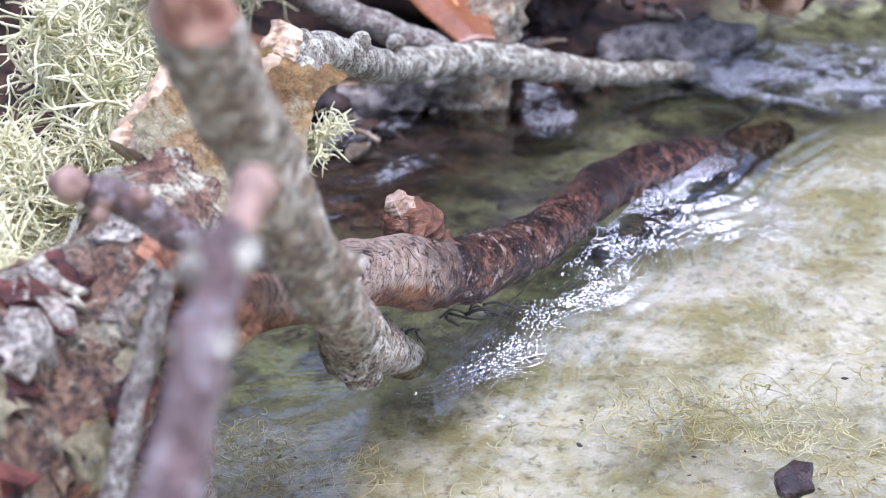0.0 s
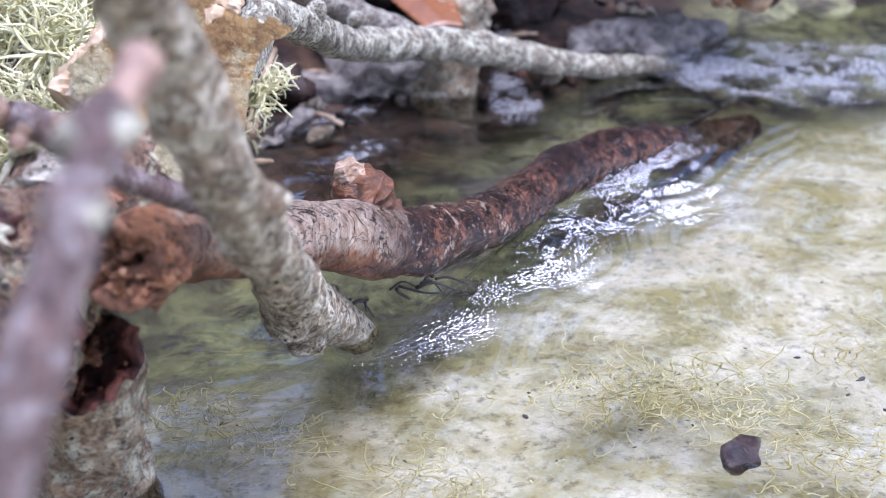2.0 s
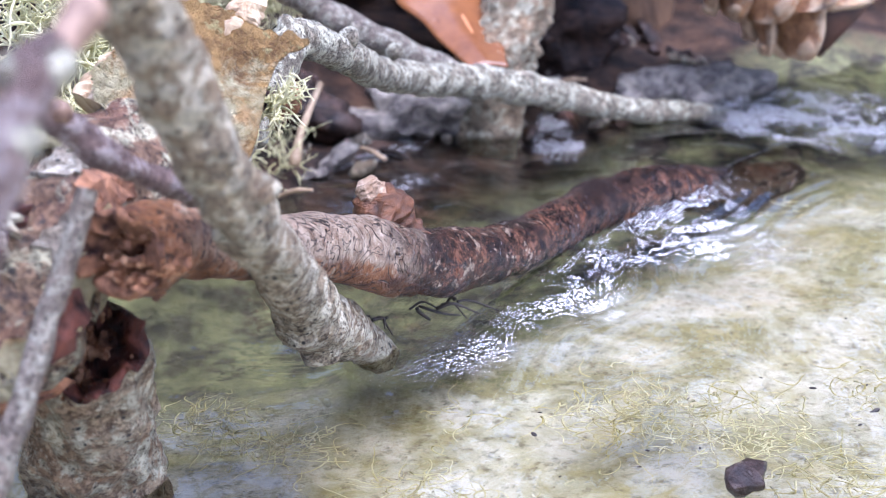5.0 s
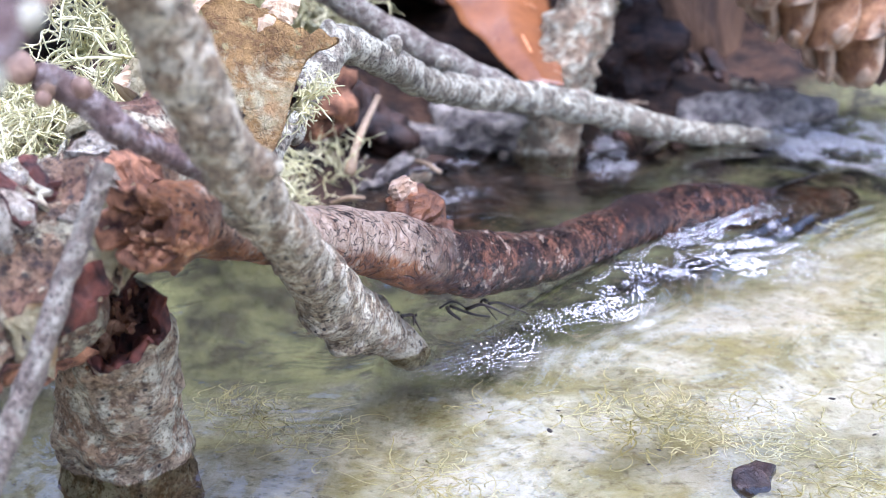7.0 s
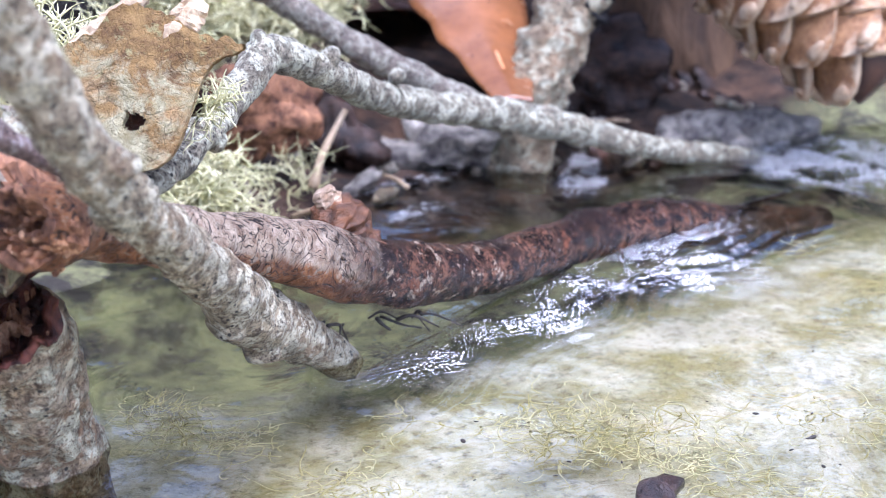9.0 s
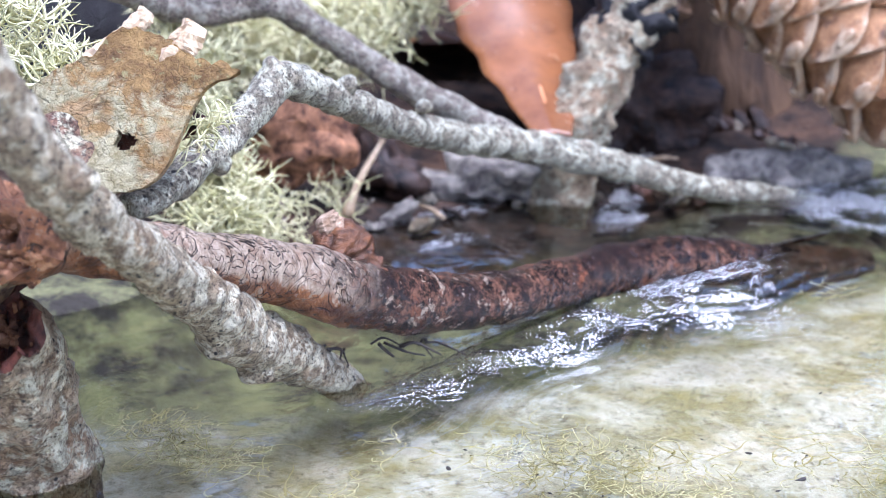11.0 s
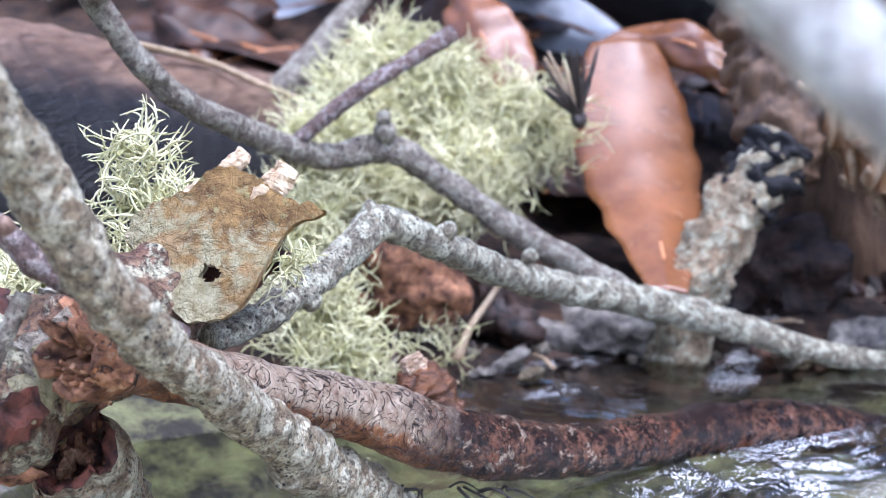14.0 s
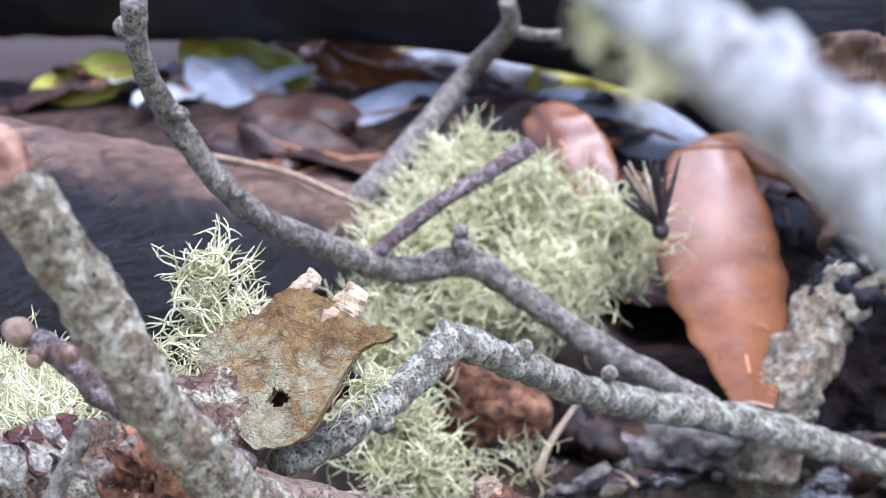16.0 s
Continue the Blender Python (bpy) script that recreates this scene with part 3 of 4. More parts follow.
# ---- the branches ----
def main_branch():
    t = thing("fallen_branch", (0.3, 0.7, 0.0), "wet red-brown branch with cracked bark lying half in the water", "branch")
    g, cup = Geo(), Geo()
    tube(g, MAIN, MAIN_R, 48, 22, 0.15, 19.0, hollow=(0.07, 0.55), cup=cup)
    part("bark", g, RED_BARK, t)
    part("hollow_end", cup, ROT_WOOD, t, "broken hollow end of rotten red wood")
    g = Geo()
    tube(g, [(0.216, 0.632, 0.14), (0.208, 0.632, 0.16), (0.199, 0.632, 0.178), (0.189, 0.632, 0.2), (0.179, 0.632, 0.222)], [0.036, 0.036, 0.035, 0.034, 0.018], 40, 14, 0.16, 30.0)
    mid, top = np.array((0.222, 0.632, 0.16)), np.array((0.18, 0.632, 0.224))
    way = (top - mid) / np.linalg.norm(top - mid)
    g.v = [tuple(np.array(q) + 0.0016 * math.sin(float((np.array(q) - mid) @ way) * 420 + 3 * noise.noise(Vector(q) * 25)) * (np.array(q) - mid - way * float((np.array(q) - mid) @ way)) / 0.03 + 0.006 * np.array(noise.noise_vector(Vector(q) * 70))) for q in g.v]
    part("side_stub", g, STUB, t)
    g = Geo()
    tube(g, [(0.184, 0.631, 0.216), (0.178, 0.63, 0.228), (0.174, 0.63, 0.236)], [0.016, 0.016, 0.011], 20, 8, 0.5, 90.0)
    part("stub_tip", g, PALE_WOOD, t, "pale broken tip", False)


def front_stick():
    t = thing("lichen_stick", (0.15, 0.65, 0.0), "grey lichen-covered stick leaning into the water", "stick")
    p = [(-0.0115, -0.052, 0.668), (-0.008, -0.034, 0.642), (0.018, 0.025, 0.545), (0.05, 0.105, 0.415), (0.08, 0.27, 0.285), (0.102, 0.45, 0.157), (0.118, 0.525, 0.107), (0.14, 0.585, 0.066), (0.158, 0.63, 0.033), (0.172, 0.66, 0.01), (0.185, 0.69, -0.02)]
    g = Geo()
    tube(g, p, [0.026, 0.026, 0.026, 0.026, 0.027, 0.034, 0.036, 0.031, 0.027, 0.026, 0.024], 40, 26, 0.24, 23.0, seed=3.0)
    g.v = [tuple(np.array(q) + 0.0035 * np.array(noise.noise_vector(Vector(q) * 75))) for q in g.v]
    part("bark", g, GREY_BARK, t)
    for at, r in (((0.112, 0.5, 0.09), 0.022), ((0.09, 0.41, 0.155), 0.02), ((0.07, 0.1, 0.42), 0.018)):
        g = Geo()
        blob(g, at, (r, r, r * 0.9), 0.5, 45.0, 20, 14)
        part("knot", g, GREY_BARK, t)
    g = Geo()
    tube(g, [(-0.013, -0.066, 0.692), (-0.012, -0.055, 0.675), (-0.0115, -0.05, 0.665)], [0.017, 0.022, 0.0245], 22, 10, 0.2, 40.0)
    part("cut_end", g, CUT_WOOD, t, "reddish cut end")


def grey_twigs():
    t = thing("forked_twig", (0.7, 1.5, 0.0), "grey forked twig with pale lichen reaching into the water", "twig")
    g = Geo()
    p = [(0.0, 0.42, 0.3), (0.018, 0.47, 0.303), (0.034, 0.54, 0.31), (0.05, 0.61, 0.322), (0.073, 0.68, 0.345), (0.101, 0.738, 0.378), (0.125, 0.785, 0.362), (0.161, 0.86, 0.325), (0.217, 1.05, 0.246), (0.298, 1.22, 0.187), (0.41, 1.36, 0.138), (0.541, 1.42, 0.092), (0.693, 1.52, 0.03), (0.86, 1.62, -0.015), (0.95, 1.68, -0.05)]
    tube(g, p, [0.017, 0.018, 0.021, 0.02, 0.022, 0.023, 0.022, 0.022, 0.023, 0.025, 0.028, 0.026, 0.022, 0.019, 0.014], 26, 18, 0.24, 28.0, seed=5.0)
    part("stem", g, PALE_BARK, t)
    g = Geo()
    q = [(-0.312, 0.7, 0.809), (-0.336, 0.75, 0.739), (-0.339, 0.85, 0.643), (-0.275, 0.94, 0.518), (-0.219, 1.05, 0.456), (-0.134, 1.2, 0.39), (-0.022, 1.25, 0.4), (0.037, 1.28, 0.357), (0.168, 1.33, 0.26), (0.292, 1.39, 0.178), (0.36, 1.4, 0.145)]
    tube(g, q, [0.017, 0.016, 0.018, 0.019, 0.02, 0.021, 0.024, 0.022, 0.023, 0.024, 0.02], 24, 16, 0.22, 28.0, seed=8.0)
    part("side_branch", g, TWIG_BARK, t)
    for at, s in (((0.168, 0.845, 0.35), 0.016), ((0.094, 0.73, 0.396), 0.014), ((0.042, 0.57, 0.332), 0.014), ((0.058, 0.6, 0.305), 0.013), ((-0.03, 1.23, 0.43), 0.02), ((-0.028, 1.22, 0.455), 0.014), ((0.24, 1.08, 0.268), 0.014), ((-0.272, 0.91, 0.54), 0.013), ((-0.315, 0.82, 0.66), 0.013), ((-0.34, 0.73, 0.775), 0.019)):
        g = Geo()
        blob(g, at, (s, s, s * 0.9), 0.35, 45.0)
        part("knot", g, PALE_BARK if at[0] > 0.03 else TWIG_BARK, t)
    g = Geo()
    tube(g, [(-0.164, 1.16, 0.415), (-0.12, 1.18, 0.452), (-0.076, 1.2, 0.491), (-0.005, 1.26, 0.54), (0.061, 1.32, 0.587)], [0.013, 0.013, 0.014, 0.013, 0.015], 14, 10, 0.2, 40.0, seed=2.0)
    part("dead_shoot", g, BROWN_TWIG, t, "dark brown dead shoot")


def bud_twig():
    t = thing("budding_twig", (0.0, 0.2, 0.38), "purple-brown twig with a round bud", "twig")
    g = Geo()
    tube(g, [(-0.106, 0.12, 0.494), (-0.088, 0.126, 0.486), (-0.07, 0.13, 0.47), (-0.05, 0.137, 0.447), (-0.022, 0.15, 0.424), (0.008, 0.19, 0.392), (0.04, 0.26, 0.35)], [0.012, 0.013, 0.012, 0.014, 0.01, 0.011, 0.011], 16, 8, 0.25, 50.0)
    part("stem", g, BROWN_TWIG, t)
    for at, s in (((-0.117, 0.117, 0.501), 0.015), ((-0.098, 0.118, 0.487), 0.01), ((-0.072, 0.125, 0.482), 0.011), ((-0.1, 0.112, 0.478), 0.008)):
        g = Geo()
        blob(g, at, (s, s, s), 0.3, 60.0)
        part("bud", g, BUD, t)


def near_twig():
    t = thing("knotty_twig", (-0.06, -0.38, 0.5), "pinkish-grey knotty twig with a swollen bud", "twig")
    g = Geo()
    tube(g, [(-0.075, -0.4, 0.46), (-0.04, -0.357, 0.551), (-0.03, -0.335, 0.575), (-0.02, -0.314, 0.598), (-0.015, -0.298, 0.609), (-0.009, -0.282, 0.621), (0.0, -0.269, 0.628)], [0.015, 0.0145, 0.013, 0.0135, 0.01, 0.0125, 0.01], 16, 10, 0.3, 45.0)
    part("stem", g, BROWN_TWIG, t)
    g = Geo()
    tube(g, [(-0.004, -0.275, 0.624), (0.004, -0.258, 0.632), (0.01, -0.243, 0.64), (0.012, -0.236, 0.644)], [0.009, 0.009, 0.011, 0.006], 14, 8, 0.2, 40.0)
    part("bud", g, BUD, t)
    for at, r in (((-0.02, -0.312, 0.6), 0.016), ((-0.009, -0.28, 0.622), 0.016), ((-0.018, -0.286, 0.62), 0.01)):
        g = Geo()
        blob(g, at, (r, r, r * 0.8), 0.4, 60.0)
        part("knot", g, PALE_BARK, t)
    t = thing("bare_twig", (-0.16, 0.02, 0.17), "thin grey bare twig with a pinkish tip", "twig")
    g = Geo()
    tube(g, [(-0.059, 0.131, 0.418), (-0.073, 0.117, 0.38), (-0.093, 0.099, 0.331), (-0.117, 0.063, 0.268), (-0.16, 0.02, 0.17)], [0.008, 0.009, 0.01, 0.011, 0.012], 14, 10, 0.25, 40.0)
    part("stem", g, TWIG_BARK, t)


def near_branch():
    t = thing("overhanging_branch", (0.6, -0.5, 0.7), "pale lichen-crusted branch hanging close over the pool", "branch")
    g = Geo()
    tube(g, NEAR, [0.017, 0.0185, 0.0175, 0.019, 0.019, 0.019], 24, 14, 0.16, 26.0, seed=9.0)
    part("bark", g, NEAR_BARK, t)
    for at, r in (((0.585, -0.455, 0.757), 0.014), ((0.619, -0.476, 0.731), 0.013), ((0.548, -0.448, 0.757), 0.011)):
        g = Geo()
        blob(g, at, (r, r, r), 0.4, 60.0)
        part("knot", g, NEAR_BARK, t)


NEAR = [(0.486, -0.38, 0.819), (0.537, -0.437, 0.777), (0.569, -0.455, 0.754), (0.6, -0.47, 0.733), (0.631, -0.486, 0.707), (0.7, -0.52, 0.645)]
main_branch()
front_stick()
grey_twigs()
bud_twig()
near_twig()
near_branch()


# ---- the rotten log, its hollow stump, bark plate and splinters ----
def rotten_log():
    t = thing("rotten_log", (-0.15, 0.25, 0.2), "rotten lichen-covered log end with flaking bark", "log")
    g = Geo()
    tube(g, [(-0.42, 0.0, 0.2), (-0.28, 0.12, 0.25), (-0.18, 0.22, 0.285), (-0.1, 0.33, 0.32), (-0.03, 0.43, 0.355)], [0.085, 0.082, 0.08, 0.07, 0.05], 32, 16, 0.38, 16.0, seed=1.0)
    part("bark", g, LOG_BARK, t)
    skin, around, rng = list(g.v), 32, random.Random(31)
    for _ in range(110):
        i0, k0, di, dk = rng.randrange(2, 50), rng.randrange(around), rng.randrange(4, 11), rng.randrange(2, 6)
        lift, twist = rng.uniform(0.003, 0.011), rng.uniform(0, 9)
        top = []
        for i in range(di + 1):
            for k in range(dk + 1):
                q = np.array(skin[min(i0 + i, 64) * around + (k0 + k) % around])
                core = np.mean([skin[min(i0 + i, 64) * around + j] for j in range(0, around, 4)], axis=0)
                out = (q - core) / np.linalg.norm(q - core)
                mid = np.array(skin[min(i0 + di // 2, 64) * around + (k0 + dk // 2) % around])
                q = mid + (q - mid) * (0.85 + 0.5 * noise.noise((i * 0.7, k * 0.9, twist)))
                top.append(q + out * (lift + 0.007 * noise.noise((i * 0.5, k * 0.6, twist + 4))))
        w, m = dk + 1, len(top)
        core = np.mean(skin[i0 * around : (i0 + 1) * around], axis=0)
        f = [(i * w + k, i * w + k + 1, (i + 1) * w + k + 1, (i + 1) * w + k) for i in range(di) for k in range(dk)]
        f += [tuple(m + a for a in q[::-1]) for q in f]
        edge = list(range(w)) + [i * w + dk for i in range(1, di + 1)] + [di * w + k for k in range(dk - 1, -1, -1)] + [i * w for i in range(di - 1, 0, -1)]
        f += [(a, m + a, m + b, b) for a, b in zip(edge, edge[1:] + edge[:1])]
        flake = Geo().add([tuple(q) for q in top] + [tuple(q + (core - q) * 0.07) for q in top], f)
        part("bark_flake", flake, rng.choice((STUMP_BARK, LOG_BARK, PLATE_BARK, CRUST, ROT_WOOD, DARK_HOLLOW)), t, "", False)
    g, cup = Geo(), Geo()
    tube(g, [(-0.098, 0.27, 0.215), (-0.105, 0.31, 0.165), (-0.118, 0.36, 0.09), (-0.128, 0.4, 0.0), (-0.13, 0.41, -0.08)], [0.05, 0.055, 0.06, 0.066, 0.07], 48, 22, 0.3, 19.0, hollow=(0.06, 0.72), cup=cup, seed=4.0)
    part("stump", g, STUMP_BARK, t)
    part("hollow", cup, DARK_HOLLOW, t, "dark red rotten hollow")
    g = Geo()
    n, rows = 60, 44
    v, f = [], []
    for j in range(rows):
        for i in range(n):
            s = i / (n - 1)
            lo = float(np.interp(s, (0, 0.2, 0.45, 0.62, 0.72, 0.78, 0.84, 1.0), (0.41, 0.372, 0.338, 0.342, 0.362, 0.405, 0.428, 0.441))) + 0.006 * noise.noise((s * 14, 1, 0))
            hi = float(np.interp(s, (0, 0.1, 0.28, 0.34, 0.4, 0.65, 0.8, 0.9, 1.0), (0.435, 0.452, 0.463, 0.482, 0.489, 0.476, 0.456, 0.452, 0.445))) + 0.005 * noise.noise((s * 20, 5, 0))
            x = -0.088 + 0.203 * s + 0.006 * noise.noise((j * 0.4, 7, s))
            z = lo + (hi - lo) * j / (rows - 1)
            y = 0.345 + 0.1 * (z - 0.34) / 0.12 + 0.35 * max(0, x) + 0.014 * noise.noise((x * 22, z * 22, 3)) + 0.003 * noise.noise((x * 120, z * 120, 3))
            v.append((x, y, z))
    m = len(v)
    v += [(x, y + 0.011, z - 0.004) for x, y, z in v]
    for j in range(rows - 1):
        for i in range(n - 1):
            a = j * n + i
            if ((v[a][0] - 0.012) / 1.25) ** 2 + (v[a][2] - 0.383) ** 2 > 0.0085**2:
                f += [(a, a + 1, a + n + 1, a + n), (m + a, m + a + n, m + a + n + 1, m + a + 1)]
    edge = [i for i in range(n)] + [j * n + n - 1 for j in range(1, rows)] + [(rows - 1) * n + i for i in range(n - 2, -1, -1)] + [j * n for j in range(rows - 2, 0, -1)]
    for a, b in zip(edge, edge[1:] + edge[:1]):
        f.append((a, m + a, m + b, b))
    g.add(v, f)
    part("bark_plate", g, PLATE_BARK, t, "lifted plate of tan bark with a small round hole", False)
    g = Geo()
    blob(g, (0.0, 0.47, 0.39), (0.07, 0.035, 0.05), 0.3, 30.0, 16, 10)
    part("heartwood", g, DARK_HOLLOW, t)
    for a, b, r in (((-0.105, 0.455, 0.392), (-0.012, 0.53, 0.474), 0.018), ((-0.035, 0.46, 0.44), (0.008, 0.515, 0.498), 0.013), ((0.03, 0.46, 0.43), (0.066, 0.503, 0.484), 0.019), ((-0.09, 0.42, 0.4), (-0.06, 0.45, 0.43), 0.012)):
        g = Geo()
        a, b = np.array(a), np.array(b)
        tube(g, [a, (a + b) / 2, b], [r, r * 0.95, r * 0.75], 14, 12, 0.45, 70.0)
        part("splinter", g, FRESH_WOOD, t, "pale freshly split splinter", False)


rotten_log()


def fibres():
    rng = random.Random(12)
    log = [o for o in bpy.data.objects if o.name == "rotten_log"][0]
    branch = [o for o in bpy.data.objects if o.name == "fallen_branch"][0]
    for owner, at, way, size, count in ((branch, (-0.04, 0.205, 0.333), (-0.35, -0.75, 0.4), 0.033, 80), (log, (-0.1, 0.285, 0.2), (0.1, -0.6, 0.7), 0.042, 44)):
        w = np.array(way) / np.linalg.norm(way)
        u = np.cross(w, (0, 0, 1.0))
        u /= np.linalg.norm(u)
        v = np.cross(w, u)
        for _ in range(count):
            a, r = rng.uniform(0, 6.28), size * rng.uniform(0.25, 1.05)
            p = np.array(at) + (u * math.cos(a) + v * math.sin(a)) * r - w * 0.03
            q = p + w * rng.uniform(0.025, 0.048) + (u * rng.gauss(0, 1) + v * rng.gauss(0, 1)) * 0.007
            g = Geo()
            k = rng.uniform(0.003, 0.009)
            tube(g, [p, (p + q) / 2 + u * rng.gauss(0, 0.003), q], [k, k * 0.9, k * 0.35], 6, 4, 0.6, 90.0)
            part("fibre", g, TORN if rng.random() < 0.45 else ROT_WOOD, owner, "", False)


fibres()


# ---- logs behind ----
def logs():
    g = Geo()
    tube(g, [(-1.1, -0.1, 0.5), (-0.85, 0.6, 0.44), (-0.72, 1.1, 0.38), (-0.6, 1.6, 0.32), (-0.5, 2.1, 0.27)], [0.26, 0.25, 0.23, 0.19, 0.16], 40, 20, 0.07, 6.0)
    single("old_log", g, OLD_LOG, "dark wet weathered log, brown on top and near-black below", "log")
    g = Geo()
    tube(g, [(-3.6, 3.5, 1.16), (-1.8, 3.2, 1.1), (-0.8, 3.0, 1.07), (-0.1, 2.8, 0.98), (0.3, 2.65, 0.84), (1.1, 2.5, 0.42), (2.0, 2.35, 0.1)], [0.36, 0.34, 0.33, 0.33, 0.33, 0.33, 0.33], 40, 16, 0.06, 5.0)
    single("charred_log", g, CHAR, "black charred log lying across the litter behind the pool", "log")
    g = Geo()
    tube(g, [(0.78, 2.2, 0.0), (0.76, 2.2, 0.6), (0.73, 2.2, 1.5)], [0.16, 0.15, 0.14], 28, 14, 0.12, 8.0)
    single("brown_trunk", g, BROWN_TRUNK, "reddish brown weathered trunk standing behind the cone", "trunk")
    t = thing("broken_limb", (0.42, 1.53, -0.06), "short broken limb crusted with pale lichen", "limb")
    g = Geo()
    tube(g, [(0.42, 1.53, -0.06), (0.45, 1.55, 0.12), (0.5, 1.6, 0.22), (0.55, 1.65, 0.3), (0.6, 1.7, 0.37)], [0.055, 0.06, 0.06, 0.056, 0.05], 36, 16, 0.4, 22.0)
    part("bark", g, STUMP_BARK, t)
    g = Geo()
    tube(g, [(0.62, 1.7, 0.3), (0.6, 1.75, 0.4), (0.57, 1.82, 0.5), (0.55, 1.87, 0.62), (0.54, 1.9, 0.75)], [0.05, 0.075, 0.085, 0.09, 0.08], 40, 18, 0.5, 20.0)
    part("wood", g, BROWN_TRUNK, t, "torn brown wood")
    g = Geo()
    tube(g, [(0.53, 1.63, 0.265), (0.56, 1.66, 0.31), (0.58, 1.68, 0.34), (0.605, 1.7, 0.375)], [0.045, 0.06, 0.062, 0.05], 36, 12, 0.6, 34.0)
    part("burnt_collar", g, CHAR, t, "black burnt band")
    t = thing("forked_stick", (-0.46, 1.85, 0.3), "thin grey forked stick leaning in the litter", "stick")
    g = Geo()
    tube(g, [(-0.48, 1.8, 0.36), (-0.43, 1.92, 0.45), (-0.38, 2.15, 0.57), (-0.33, 2.3, 0.68), (-0.2, 2.17, 0.78), (-0.19, 2.12, 0.84)], [0.03, 0.03, 0.028, 0.026, 0.022, 0.018], 16, 10, 0.15, 18.0)
    part("stem", g, TWIG_BARK, t)
    g = Geo()
    tube(g, [(-0.2, 2.16, 0.78), (-0.14, 2.18, 0.765), (-0.09, 2.2, 0.768)], [0.015, 0.013, 0.012], 12, 8, 0.2, 30.0)
    part("fork", g, TWIG_BARK, t)


logs()


# ---- leaves ----
def leaf(name, spine, widths, across, mat, label, droop=0.25, wave=0.02, seed=0.0, group="", beads=0):
    """A thick curled blade along a spine. across: the way to its right edge."""
    at = np.r_[0, np.cumsum(np.linalg.norm(np.diff(np.array(spine, float), axis=0), axis=1))]
    u = np.linspace(0, at[-1], 12 * (len(spine) - 1) + 1)
    c = np.stack([np.polyval(np.polyfit(at, np.array(spine, float)[:, k], 3), u) for k in range(3)], axis=1)
    w = np.maximum(np.polyval(np.polyfit(at, widths, 3), u), 0.01)
    tan = np.gradient(c, axis=0)
    tan /= np.linalg.norm(tan, axis=1)[:, None]
    across = np.array(across, float)
    n = 13
    v = []
    for i in range(len(c)):
        a = across - tan[i] * (across @ tan[i])
        a /= np.linalg.norm(a)
        up = np.cross(a, tan[i])
        for k in range(n):
            s = 2 * k / (n - 1) - 1
            edge = 1 + 0.1 * noise.noise((i * 0.2, math.copysign(1, s) * 3, seed))
            q = c[i] + a * s * w[i] * edge + up * (droop * w[i] * abs(s) ** 1.6 + wave * noise.noise((i * 0.13, s * 1.5, seed + 5)))
            v.append(q)
    m = len(v)
    nr = len(c)
    norm = []
    for i in range(nr):
        a = across - tan[i] * (across @ tan[i])
        norm.append(np.cross(a / np.linalg.norm(a), tan[i]))
    v += [v[i * n + k] - 0.004 * norm[i] for i in range(nr) for k in range(n)]
    f = []
    for i in range(nr - 1):
        for k in range(n - 1):
            a = i * n + k
            f += [(a, a + 1, a + n + 1, a + n), (m + a, m + a + n, m + a + n + 1, m + a + 1)]
    edge = list(range(n)) + [i * n + n - 1 for i in range(1, nr)] + [(nr - 1) * n + k for k in range(n - 2, -1, -1)] + [i * n for i in range(nr - 2, 0, -1)]
    for a, b in zip(edge, edge[1:] + edge[:1]):
        f.append((a, m + a, m + b, b))
    lo = min(v, key=lambda q: q[2])
    t = thing(name, tuple(float(x) for x in lo), label, "leaf", group)
    g = Geo()
    g.add([tuple(q) for q in v], f)
    part("blade", g, mat, t)
    g = Geo()
    tube(g, [c[i] + norm[i] * 0.002 for i in range(0, nr, 4)], [0.006 * (0.5 + 0.5 * i / nr) for i in range(0, nr, 4)], 8, 3, 0.1)
    part("midrib", g, LEAF_VEIN, t)
    rng = random.Random(int(seed * 10) + 3)
    for _ in range(beads):
        i, k = rng.randrange(2, nr - 2), rng.randrange(1, n - 1)
        g = Geo()
        r = rng.uniform(0.002, 0.005)
        blob(g, v[i * n + k] + norm[i] * r * 0.2, (r, r, r * 0.7), 0.1, 30.0, 8, 6)
        part("water_drop", g, DROP, t)
    return t


leaf("oak_leaf", [(0.25, 2.1, 0.53), (0.275, 2.0, 0.44), (0.312, 1.87, 0.34), (0.355, 1.72, 0.26), (0.405, 1.52, 0.18), (0.422, 1.43, 0.145)], [0.07, 0.105, 0.126, 0.1, 0.055, 0.034], (1, 0.1, -0.05), LEAF, "glossy wet brown oak leaf leaning on a twig", 0.2, 0.003, 1.0, beads=60)
leaf("curled_leaf", [(0.2, 2.15, 0.5), (0.3, 2.15, 0.53), (0.4, 2.1, 0.52), (0.5, 2.05, 0.44)], [0.02, 0.05, 0.05, 0.03], (0, 0.5, 0.8), LEAF, "curled wet brown leaf arching over the litter", 0.5, 0.02, 2.0, beads=8)
leaf("oak_leaf", [(-0.13, 2.1, 0.6), (-0.06, 2.0, 0.57), (0.0, 1.95, 0.5), (0.06, 1.9, 0.4)], [0.03, 0.075, 0.08, 0.03], (0.7, 0.2, 0.6), LEAF, "brown oak leaf behind the lichen", 0.3, 0.02, 3.0)


